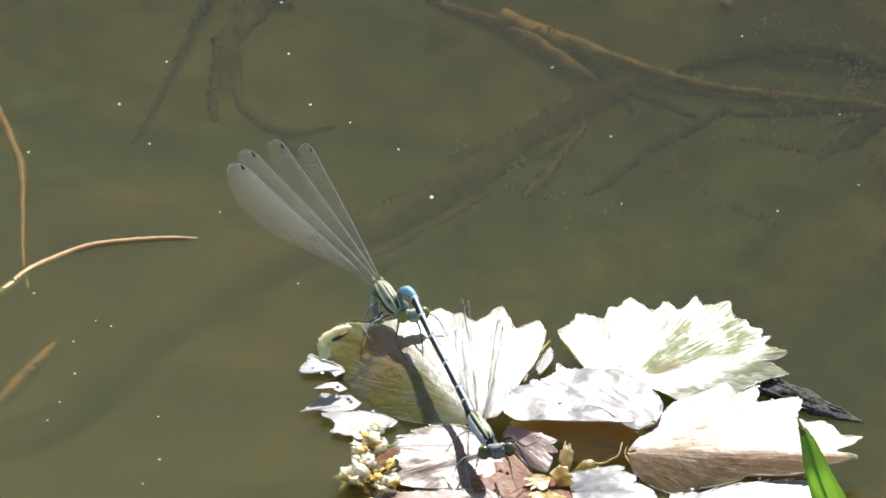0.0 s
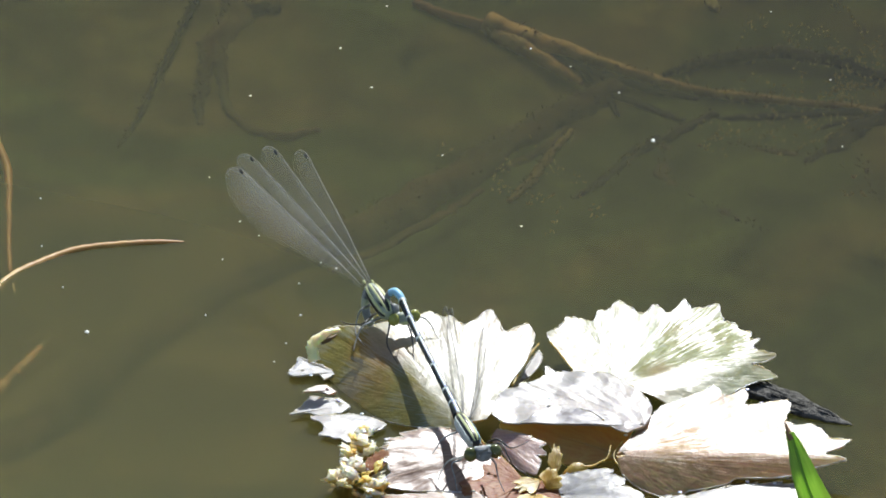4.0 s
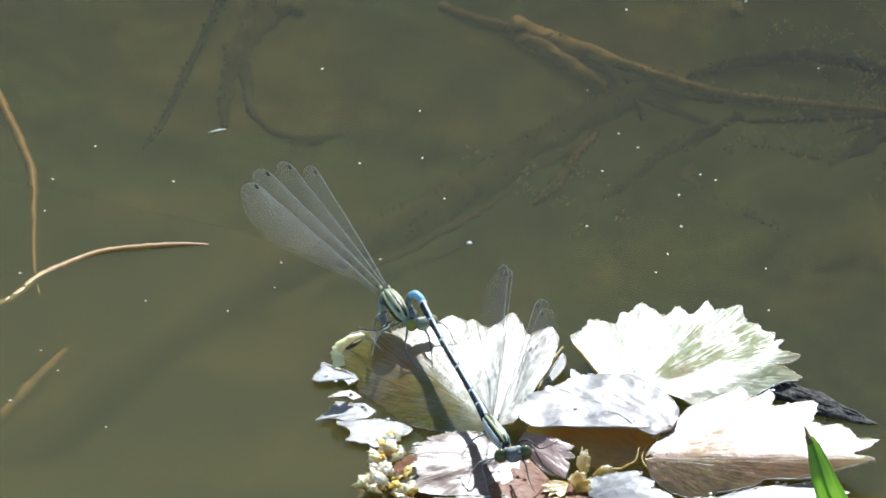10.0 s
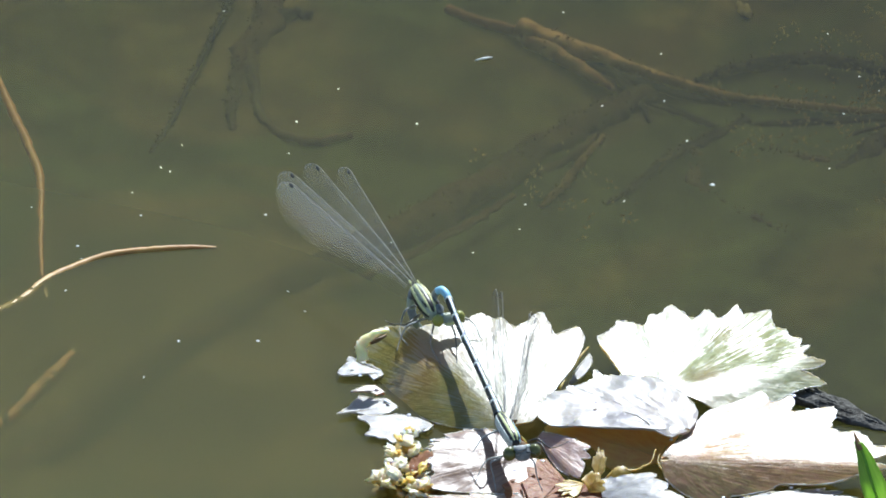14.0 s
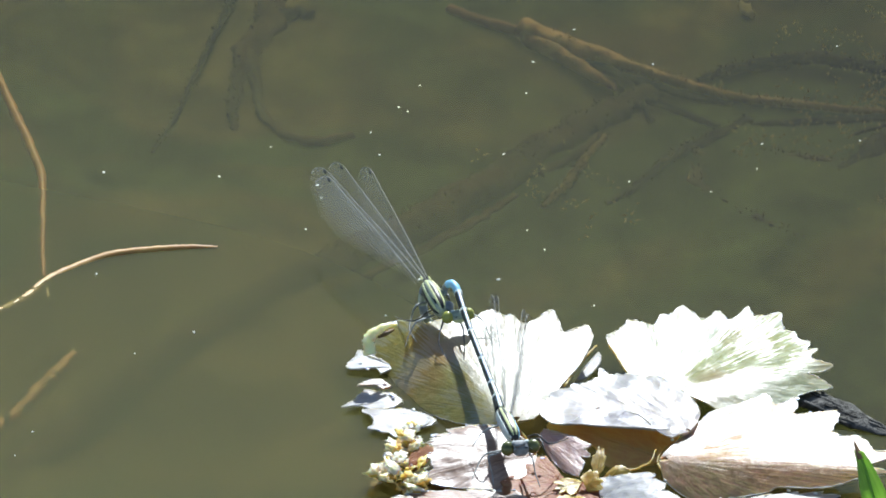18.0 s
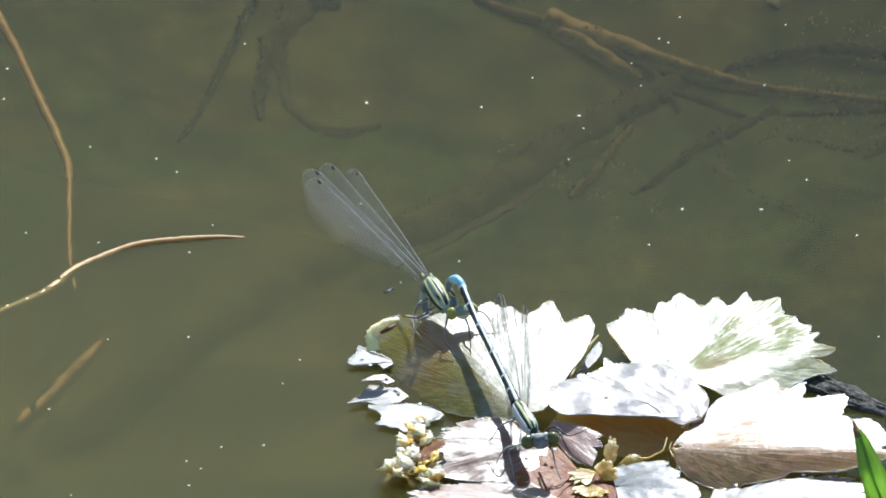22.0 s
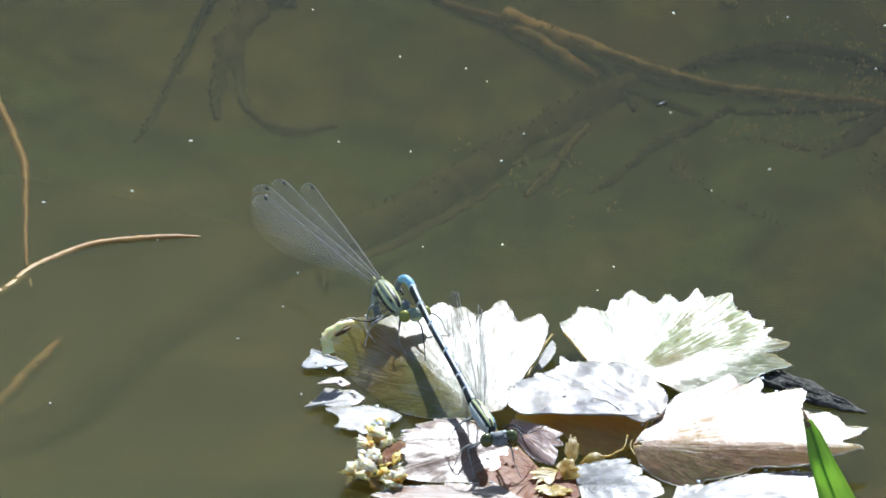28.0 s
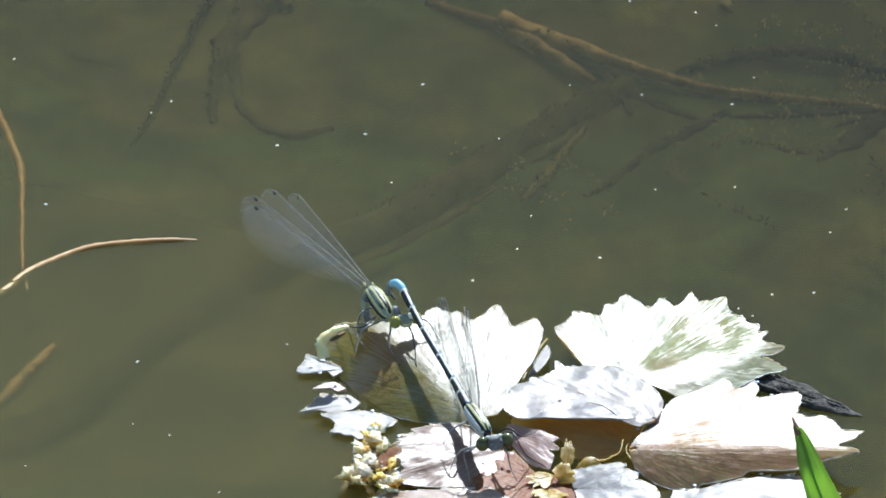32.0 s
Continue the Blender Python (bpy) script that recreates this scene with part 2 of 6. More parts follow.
M_YEL = mat("yellow_stem", (0.38, 0.22, 0.02), (0.48, 0.33, 0.05), (0.27, 0.11, 0.025), scale=500, streak=20, rough=0.4, bump=0.3, sss=0.8)
M_CORE = mat("floret_core", (0.85, 0.42, 0.05), (0.90, 0.58, 0.12), (0.60, 0.22, 0.03), scale=900, rough=0.5, bump=0.3, sss=0.8)
M_BUD = mat("cream_bud", (0.93, 0.72, 0.36), (0.95, 0.84, 0.60), (0.90, 0.50, 0.08), scale=700, rough=0.4, bump=0.3, sss=0.8, coat=0.5)
M_CURL = mat("yellow_margin", (0.93, 0.84, 0.40), (0.95, 0.90, 0.60), (0.85, 0.62, 0.22), scale=500, rough=0.4, bump=0.3, sss=0.8, coat=0.5)
M_WOOD = mat("dark_wet_wood", (0.03, 0.028, 0.024), (0.12, 0.115, 0.10), (0.28, 0.27, 0.25), scale=1500, rough=0.85, spec=0.15, bump=1.0, depth=0.5, stain=0.3)
M_GRASS = mat("grass_blade", (0.40, 0.60, 0.14), (0.50, 0.68, 0.20), (0.52, 0.62, 0.20), scale=500, streak=9, rough=0.65, spec=0.2, bump=0.3, trans=0.7)
M_GTIP = mat("dry_tip", (0.20, 0.10, 0.04), (0.28, 0.16, 0.07), scale=700, rough=0.6)
M_BLACK = mat("black_cuticle", (0.012, 0.012, 0.013), (0.03, 0.03, 0.028), scale=2000, rough=0.3, bump=0.1, rough_var=0.05)
M_GREEN = mat("green_cuticle", (0.68, 0.71, 0.32), (0.78, 0.80, 0.44), (0.70, 0.68, 0.28), scale=1500, rough=0.4, bump=0.1)
M_BLUE = mat("blue_cuticle", (0.22, 0.52, 0.74), (0.34, 0.64, 0.80), scale=1500, rough=0.4, bump=0.1)
M_PALE = mat("pale_cuticle", (0.62, 0.68, 0.62), (0.75, 0.80, 0.76), scale=1500, rough=0.35, bump=0.1)
M_GREY = mat("dusty_grey", (0.20, 0.22, 0.22), (0.34, 0.36, 0.36), (0.1, 0.1, 0.1), scale=1500, rough=0.5, bump=0.3)
M_EYE = mat("green_eye", (0.10, 0.12, 0.035), (0.20, 0.21, 0.06), (0.03, 0.028, 0.02), scale=1200, rough=0.18, bump=0.0)
M_EYEY = mat("yellow_eye", (0.34, 0.35, 0.06), (0.46, 0.45, 0.10), (0.10, 0.09, 0.03), scale=1200, rough=0.25, bump=0.0)
M_LEG = mat("dark_leg", (0.02, 0.02, 0.018), (0.06, 0.055, 0.045), scale=1200, rough=0.4)
M_LEGP = mat("pale_leg", (0.45, 0.44, 0.38), (0.58, 0.56, 0.48), scale=1200, rough=0.4)
M_VEIN = mat("wing_vein", (0.17, 0.168, 0.165), (0.28, 0.276, 0.272), scale=1200, rough=0.6, spec=0.25, rough_var=0.1)
M_SPECK = mat("pale_fluff", (0.78, 0.78, 0.70), (0.9, 0.9, 0.84), scale=3000, rough=0.5, rnd=0.15)
# opaque white: the sun's sparkle on the beads is put into their colour
M_DROP = mat("sparkle_bead", (0.92, 0.92, 0.92), (0.95, 0.95, 0.95), scale=900, rough=0.2, bump=0, rough_var=0.05, coat=1.0, sss=0.8)


def wing_mat(name, tone, dense, sheen):
    """Clear membrane with fine cross veins: mostly see-through, with a sheen."""
    m = bpy.data.materials.new(name)
    m.use_nodes = True
    n, l = m.node_tree.nodes, m.node_tree.links
    b = n["Principled BSDF"]
    co, vo, mr = n.new("ShaderNodeTexCoord"), n.new("ShaderNodeTexVoronoi"), n.new("ShaderNodeMapRange")
    mp = n.new("ShaderNodeMapping")
    mp.inputs["Scale"].default_value = (40, 8, 1)
    vo.feature = "DISTANCE_TO_EDGE"
    vo.inputs["Scale"].default_value = 1.0
    l.new(co.outputs["UV"], mp.inputs["Vector"])
    l.new(mp.outputs[0], vo.inputs["Vector"])
    mr.inputs["From Min"].default_value, mr.inputs["From Max"].default_value = 0.02, 0.09
    mr.inputs["To Min"].default_value, mr.inputs["To Max"].default_value = 0.24 * dense, 0.13 * dense
    l.new(vo.outputs["Distance"], mr.inputs[0])
    split, thin, film = n.new("ShaderNodeSeparateXYZ"), n.new("ShaderNodeMapRange"), n.new("ShaderNodeMath")
    l.new(co.outputs["UV"], split.inputs[0])
    l.new(split.outputs[1], thin.inputs[0])
    thin.inputs["To Min"].default_value, thin.inputs["To Max"].default_value = 1.25, 0.35
    film.operation = "MULTIPLY"
    l.new(mr.outputs[0], film.inputs[0])
    l.new(thin.outputs[0], film.inputs[1])
    glow, both, out = n.new("ShaderNodeBsdfTranslucent"), n.new("ShaderNodeMixShader"), n.new("ShaderNodeMixShader")
    hole = n.new("ShaderNodeBsdfTransparent")
    glow.inputs[0].default_value = (*sheen, 1)
    both.inputs[0].default_value = 0.65
    l.new(b.outputs[0], both.inputs[1])
    l.new(glow.outputs[0], both.inputs[2])
    l.new(film.outputs[0], out.inputs[0])
    l.new(hole.outputs[0], out.inputs[1])
    l.new(both.outputs[0], out.inputs[2])
    l.new(out.outputs[0], n["Material Output"].inputs[0])
    b.inputs["Base Color"].default_value = (*tone, 1)
    b.inputs["Roughness"].default_value = 0.3
    return m


M_WING = wing_mat("wing_membrane", (0.56, 0.55, 0.61), 0.88, (0.94, 0.94, 0.96))
M_WINGD = wing_mat("smoky_membrane", (0.24, 0.24, 0.245), 1.4, (0.30, 0.30, 0.305))
M_VEIND = mat("dark_vein", (0.14, 0.138, 0.135), (0.24, 0.235, 0.23), scale=1200, rough=0.6, spec=0.2)
M_BLUR = mat("beating_wing", (0.5, 0.5, 0.5), (0.6, 0.6, 0.6), scale=300, rough=0.4, alpha=0.02, bump=0)


# ---- makers ----
def part(name, bm, material, parent=None, label=""):
    """Links a bmesh, given in millimetres, as one mesh object."""
    me = bpy.data.meshes.new(name)
    for v in bm.verts:
        v.co *= MM
    bm.normal_update()
    for f in bm.faces:
        f.smooth = True
    bm.to_mesh(me)
    bm.free()
    me.materials.append(material)
    ob = new(name, me)
    ob.parent = parent
    return tagged(ob, label)


def thing(name, at, label, category, group="", kind=""):
    ob = new(name)
    ob.empty_display_size = 0.005
    ob.location = Vector(at) * MM
    return tagged(ob, label, category, group, kind)


def spline(points, steps):
    """Catmull-Rom through tuples of numbers."""
    p = [np.array(q, float) for q in points]
    p = [2 * p[0] - p[1], *p, 2 * p[-1] - p[-2]]
    out = []
    for i in range(1, len(p) - 2):
        for k in range(steps):
            t = k / steps
            a, b, c, d = p[i - 1:i + 3]
            out.append(0.5 * (2 * b + (c - a) * t + (2 * a - 5 * b + 4 * c - d) * t * t + (3 * b - a - 3 * c + d) * t ** 3))
    out.append(p[-2])
    return out


def tube(points, sides=8, steps=4, rough=0.0, flat=1.0, at=(0, 0, 0), seed=0):
    """A rounded tapering limb through (x, y, z, radius); rough: uneven radius; flat: height over width."""
    rng = random.Random(seed)
    bm = bmesh.new()
    line = spline(points, steps)
    rings = []
    for i, q in enumerate(line):
        a, b = line[max(i - 1, 0)][:3], line[min(i + 1, len(line) - 1)][:3]
        d = Vector(b - a).normalized()
        side = d.cross(Vector((0, 0, 1)))
        side = side.normalized() if side.length > 0.05 else Vector((1, 0, 0))
        up = side.cross(d)
        c = Vector(q[:3]) - Vector(at)
        if rough:
            f = c * (0.55 / max(q[3], 0.3)) + Vector((seed * 7.3, 0, seed))
            c = c + side * rough * 2.2 * q[3] * noise.noise(f * 0.7) + up * rough * q[3] * noise.noise(f * 0.7 + Vector((9, 0, 0)))
        ring = []
        for k in range(sides):
            w = 2 * math.pi * k / sides
            r = max(q[3], 0.01)
            if rough:
                d2 = side * math.cos(w) + up * math.sin(w)
                r *= 1 + rough * (2.2 * noise.noise(f + d2 * 0.8) + 1.1 * noise.noise(f * 2.7 + d2 * 1.6) + 0.25 * rng.uniform(-1, 1))
            ring.append(bm.verts.new(c + side * math.cos(w) * r + up * math.sin(w) * r * flat))
        rings.append(ring)
    for r, s in zip(rings, rings[1:]):
        for k in range(sides):
            bm.faces.new((r[k], r[(k + 1) % sides], s[(k + 1) % sides], s[k]))
    bm.faces.new(rings[0][::-1])
    bm.faces.new(rings[-1])
    return bm


def blunt(y, power):
    """Width of a rounded body at y of -1 to 1: power 2 is an ellipsoid, more is boxier."""
    return math.sqrt(max(0.0, 1 - abs(y) ** power))


def blob(center, size, turn=None, segs=14, rings=10, lump=0.0, at=(0, 0, 0), seed=0, power=2.0):
    """An ellipsoid, lumpy where wanted, blunt along y where wanted."""
    bm = bmesh.new()
    bmesh.ops.create_uvsphere(bm, u_segments=segs, v_segments=rings, radius=1)
    off = seed * 3.7
    for v in bm.verts:
        if power != 2.0:
            k = blunt(v.co.y, power) / max(blunt(v.co.y, 2.0), 0.05)
            v.co.x, v.co.z = v.co.x * k, v.co.z * k
        if lump:
            v.co *= 1 + lump * noise.noise(v.co * 1.7 + Vector((off, off, 0)))
        v.co = Vector((v.co.x * size[0], v.co.y * size[1], v.co.z * size[2]))
        if turn:
            v.co.rotate(turn)
        v.co += Vector(center) - Vector(at)
    return bm


def facing(d, up=(0, 0, 1)):
    """Rotation whose y axis runs along d and whose z axis leans to up."""
    y = Vector(d).normalized()
    x = y.cross(Vector(up)).normalized()
    return Matrix((x, y, x.cross(y))).transposed().to_quaternion()


# ---- the pond: bed and water, one sheet each to the horizon ----
def sheet(name, span, fine, z, lump, material, label, category):
    far = [span * k for k in (1.5, 3, 8, 30, 200, 2000)]
    ax = [-a for a in far[::-1]] + list(np.linspace(-span, span, fine)) + far
    bm = bmesh.new()
    grid = []
    for y in ax:
        row = []
        for x in ax:
            h = 0.0
            if lump:
                p = Vector((x * 0.03, y * 0.03, 1.3))
                h = lump * (noise.noise(p) + 0.5 * noise.noise(p * 2.3) + 0.3 * noise.noise(p * 6.1)) if abs(x) <= span and abs(y) <= span else 0.0
            row.append(bm.verts.new((x, y, z + h)))
        grid.append(row)
    for r, s in zip(grid, grid[1:]):
        for k in range(len(ax) - 1):
            bm.faces.new((r[k], r[k + 1], s[k + 1], s[k]))
    ob = part(name, bm, material)
    return tagged(ob, label, category, kind="structure")


BED = -30.0
sheet("ground", 160, 110, BED, 2.2, M_MUD, "olive brown mud bed of the shallow pond", "ground")


def water_sheet():
    bm = bmesh.new()
    rings = [[bm.verts.new((k * x, k * y, 0)) for x, y in ((-1, -1), (3, -1), (-1, 3))] for k in (600, 12000, 320000)]
    bm.faces.new(rings[0])
    for r, q in zip(rings, rings[1:]):
        for k in range(3):
            m = (k + 1) % 3
            bm.faces.new((r[k], q[k], q[m]))
            bm.faces.new((r[k], q[m], r[m]))
    bmesh.ops.recalc_face_normals(bm, faces=bm.faces)
    if bm.faces[0].normal.z < 0:
        bmesh.ops.reverse_faces(bm, faces=bm.faces)
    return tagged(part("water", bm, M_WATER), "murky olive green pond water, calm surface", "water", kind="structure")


pond = water_sheet()
pond.visible_shadow = False


# ---- sunken wood ----
def limb(parent, name, points, material, rough=0.06, sides=9, steps=6, seed=1, label="", flat=1.0):
    return part(name, tube(points, sides, steps, rough, flat, parent.location / MM, seed), material, parent, label)


def fuzz(parent, lines, per_mm, length, material, seed, wide=1.0):
    """Algae and silt flock growing on sunken wood: short bent filaments round lines of (x, y, z, radius)."""
    rng = random.Random(seed)
    verts, faces = [], []
    at = parent.location / MM
    for pts in lines:
        line = spline(pts, 6)
        for p, q in zip(line, line[1:]):
            run = Vector(q[:3]) - Vector(p[:3])
            side = run.cross(Vector((0, 0, 1))).normalized()
            want = run.length * per_mm * (0.3 + 1.4 * abs(noise.noise(Vector(p[:3]) * 0.16)))
            for _ in range(int(want + rng.random())):
                f, w = rng.random(), rng.uniform(-0.5, 3.64)
                out = side * math.cos(w) + Vector((0, 0, math.sin(w)))
                base = Vector(p[:3]) + run * f + out * (p[3] + (q[3] - p[3]) * f) * rng.uniform(0.9, wide) - at
                way = (out * 0.6 + run.normalized() * rng.uniform(-1, 1) + Vector((rng.gauss(0, 0.5), rng.gauss(0, 0.5), rng.gauss(0.1, 0.3)))).normalized()
                ln, th = length * rng.uniform(0.3, 1.3), rng.uniform(0.05, 0.13)
                bend = Vector((rng.gauss(0, 0.3), rng.gauss(0, 0.3), rng.gauss(0, 0.2))) * ln
                x = way.orthogonal().normalized()
                y = way.cross(x)
                k = len(verts)
                for c, t in ((base, th), (base + way * ln * 0.5, th * 0.9), (base + way * ln + bend, th * 0.3)):
                    for j in range(3):
                        verts.append(c + x * t * math.cos(j * 2.09) + y * t * math.sin(j * 2.09))
                for j in range(3):
                    for m in (0, 3):
                        faces.append((k + m + j, k + m + (j + 1) % 3, k + m + 3 + (j + 1) % 3, k + m + 3 + j))
    me = bpy.data.meshes.new("algae_fuzz")
    me.from_pydata([v * MM for v in verts], [], faces)
    me.materials.append(material)
    ob = new("algae_fuzz", me)
    ob.parent = parent
    return tagged(ob, "fluffy brown silt and algae")


M_FUZZ = mat("algae_flock", (0.19, 0.15, 0.055), (0.25, 0.17, 0.065), (0.13, 0.07, 0.025), scale=90, rough=0.95, spec=0.05, bump=0, trans=0.5)
M_FUZZD = mat("dark_flock", (0.075, 0.075, 0.026), (0.10, 0.08, 0.028), (0.06, 0.04, 0.016), scale=90, rough=0.95, spec=0.05, bump=0, trans=0.5)


def sunken_log():
    p = [(-48.81, -1.95, -32, 2.2), (-36.77, 17.07, -31.7, 2.2), (-25.67, 33.1, -31.4, 2.3), (-14.99, 44.12, -31.1, 2.3), (-7.06, 51.74, -30.9, 2.3), (0.91, 59.74, -30.7, 2.2), (7.78, 67.95, -30.6, 2.1), (14.69, 75.78, -30.3, 1.8), (19.32, 81.19, -30.8, 1.4), (22.81, 85.78, -31.5, 1.0)]
    log = thing("sunken_log", p[3][:3], "silt-covered brown log half buried in the pond bed", "log")
    limb(log, "trunk", p, M_LOG, 0.12, 18, 24, 3, flat=0.9)
    fuzz(log, [p], 14, 0.6, M_FUZZD, 91)
    limb(log, "side_root", [(7.77, 63.59, -30.6, 0.7), (11.5, 66.7, -29.8, 0.55), (13.23, 69.8, -29.8, 0.35), (14.11, 74.2, -30.4, 0.2)], M_LOG, 0.25, 9, 8, 5)
    limb(log, "bark_strip", [(-12.69, 39.31, -29.6, 0.5), (-7.04, 44.11, -29.2, 0.6), (0.34, 51.39, -29, 0.6), (5.47, 57.97, -29.2, 0.4)], M_ROOT, 0.3, 8, 10, 6, flat=0.4)


def branch():
    end = [(-1.39, 96.82, -29.6, 0.54), (0.95, 94.6, -29.5, 0.567), (3.29, 93.09, -29.4, 0.608), (5.24, 91.91, -29.3, 0.621), (5.94, 91.43, -29.2, 0.486)]
    main = [(6.02, 91.91, -29, 1.15), (8.74, 89.69, -29, 1.15), (11.85, 87.49, -29.1, 1.15), (14.56, 85.91, -29.2, 0.9), (17.66, 83.86, -29.3, 0.65), (21.15, 81.67, -29.4, 0.6), (24.24, 80.02, -29.5, 0.55), (28.11, 78.37, -29.6, 0.5), (31.98, 77.67, -29.7, 0.48), (35.85, 76.8, -29.7, 0.45), (39.72, 76.18, -29.8, 0.42), (42.04, 75.86, -29.8, 0.4), (46.29, 74.61, -29.9, 0.38)]
    low = [(6.4, 90.8, -29.3, 0.85), (8.73, 88.12, -29.4, 0.95), (11.06, 85.6, -29.5, 0.85), (13.38, 82.93, -29.7, 0.6), (15.51, 80.73, -29.9, 0.3)]
    upper = [(23.88, 82.92, -30.2, 0.25), (25.83, 84.02, -30, 0.5), (28.96, 85.43, -29.9, 0.65), (32.08, 86.37, -29.9, 0.7), (35.98, 86.84, -29.9, 0.7), (39.86, 85.74, -29.9, 0.65), (43.33, 84.17, -30, 0.6), (46.8, 81.81, -30, 0.5)]
    b = thing("sunken_branch", main[3][:3], "brown wet branch lying under the water, forked and splintered", "branch")
    limb(b, "broken_end", end, M_RED, 0.10, 12, 10, 6, "dark red-brown broken end")
    limb(b, "main_limb", main, M_BARK, 0.10, 14, 14, 7)
    limb(b, "split_limb", low, M_BARK, 0.14, 12, 12, 8)
    # added dark limb stands for the shaded gap under the main limb
    limb(b, "shade_core", [(12.23, 86.07, -29.6, 0.35), (14.56, 84.34, -29.7, 0.55), (17.65, 82.14, -29.8, 0.6), (21.14, 80.26, -29.9, 0.5), (24.23, 78.85, -30, 0.45), (27.33, 77.52, -30, 0.3)], M_DARK, 0.18, 10, 10, 14, "dark strip for the shade between the split limbs")
    limb(b, "fork", [(13.4, 85.52, -29.6, 0.3), (16.1, 82.53, -29.7, 0.5), (17.83, 78.93, -29.9, 0.45), (19.16, 74.48, -30.2, 0.25)], M_DARK, 0.2, 9, 8, 9)
    limb(b, "fork", [(17.63, 78.93, -29.9, 0.3), (21.11, 76.58, -29.9, 0.4), (24.19, 74.16, -30, 0.45), (25.93, 73.38, -30.2, 0.25)], M_DARK, 0.2, 9, 8, 15)
    limb(b, "upper_limb", upper, M_DARK, 0.2, 12, 12, 10)
    limb(b, "lower_limb", [(29.23, 73.85, -30.3, 0.25), (33.88, 74, -30, 0.5), (37.76, 74.31, -30, 0.55), (42.03, 74.77, -30, 0.5), (46.31, 75.94, -30, 0.5)], M_DARK, 0.2, 10, 10, 11)
    limb(b, "twiglet", [(38.09, 69.79, -30.3, 0.2), (40.05, 71.66, -30, 0.3), (42.39, 73.06, -30, 0.3), (45.5, 73.99, -30, 0.3)], M_DARK, 0.25, 8, 8, 12)
    fuzz(b, [main[1:], low], 14, 0.45, M_FUZZ, 92)
    fuzz(b, [upper], 12, 0.5, M_FUZZD, 93)


def root(points, label, seed, material=None, name="sunken_root"):
    r = thing(name, points[0][:3], label, "root" if "root" in name else "twig")
    limb(r, "stem", points, material or M_ROOT, 0.22, 10, 10, seed, flat=0.7 if points[0][2] < -20 else 1.0)
    if points[0][2] < -20:
        fuzz(r, [points], 9, 0.5, M_FUZZD, seed + 60)
    return r


def sunken_twigs():
    tw = thing("sunken_twig", (-41.2, -2.22, -1), "orange-brown bare twig lying just under the surface", "twig")
    limb(tw, "stem", [(-50.02, -13.85, -0.6, 0.576), (-43.47, -8.05, -0.55, 0.576), (-41.03, -4.15, -0.5, 0.558), (-38.01, -1.45, -0.35, 0.539), (-34.7, 0.65, -0.18, 0.484), (-30.81, 1.55, -0.12, 0.445), (-26.92, 2.05, -0.1, 0.371), (-23.4, 2.25, -0.2, 0.139)], M_TWIG, 0.05, 10, 12, 21)
    limb(tw, "side_shoot", [(-41.21, -1.47, -1.7, 0.255), (-41.41, 4.02, -1.8, 0.281), (-41.52, 11.84, -1.8, 0.344), (-41.73, 18.41, -1.7, 0.433), (-42.71, 23.67, -1.6, 0.472), (-44.02, 28.83, -1.5, 0.472), (-45.83, 36.21, -1.5, 0.459), (-48.54, 46.67, -1.6, 0.459), (-52.46, 59.67, -1.8, 0.459)], M_TWIGS, 0.12, 9, 12, 22)
    limb(tw, "bud_stub", [(-41.1, -1.54, -1.8, 0.216), (-40.61, -4.88, -2.5, 0.156), (-40.16, -6.1, -3.5, 0.072)], M_TWIG, 0.1, 6, 5, 23)
    root([(-46.5, -8.4, -17.5, 0.7), (-43.3, -2.8, -17.0, 0.7), (-41.1, 0.6, -16.5, 0.8), (-39.7, 3.0, -16.0, 0.62), (-38.4, 5.9, -16, 0.4)], "thin orange twig sunk in the murky water", 24, M_TWIGD, "sunken_twig")
    root([(-31.59, 67.86, -30.1, 0.163), (-29.92, 72.1, -29.8, 0.293), (-27.82, 80.62, -29.7, 0.325), (-25.61, 90.35, -29.6, 0.358), (-23.82, 97.97, -29.6, 0.39), (-22.54, 103.85, -29.6, 0.39)], "thin dark root on the pond bed", 25, M_DARK)
    r = root([(-17.63, 106.3, -30.4, 1.6), (-19.21, 99.82, -30.4, 1.6), (-20.56, 93.8, -30.3, 1.6), (-21.84, 87.8, -30.2, 1.4), (-22.89, 82.25, -30, 0.9), (-23.36, 76.46, -30, 0.6), (-23.16, 72.89, -30.3, 0.3)], "thick brown forked root in the mud", 26, M_LOG)
    limb(r, "fork", [(-21.67, 88.23, -30.1, 0.9), (-21.11, 82.25, -30, 0.7), (-20.61, 76.46, -30, 0.55), (-19.15, 72.58, -30.1, 0.55), (-15.7, 70.59, -30.3, 0.6), (-11.12, 72.05, -30.5, 0.4)], M_ROOT, 0.25, 10, 10, 27)
    limb(r, "stub", [(-19.88, 95.4, -30.2, 0.9), (-17.28, 96.65, -30.1, 0.8), (-15.26, 96.1, -30.2, 0.5)], M_DARK, 0.25, 10, 8, 28)
    root([(14.31, 57.25, -30.2, 0.3), (17.46, 60.28, -29.8, 0.6), (20.93, 65.85, -29.7, 0.7), (23.82, 69.07, -29.7, 0.7), (29.02, 74.57, -29.9, 0.5)], "dark broken root on the pond bed", 28, M_DARK)
    root([(29.54, 68.7, -30.2, 0.3), (33.52, 66.85, -29.9, 0.5), (38.08, 65.36, -29.9, 0.5), (42.05, 62.81, -30.1, 0.3)], "thin brown root on the pond bed", 34, M_LOG)
    root([(36.78, 58.79, -30.2, 0.5), (38.38, 63.12, -30, 1), (40.76, 67.22, -29.9, 1.2), (43.53, 71.5, -29.9, 1.2), (46.67, 73.99, -30, 1)], "thick dark root on the pond bed", 41, M_DARK)
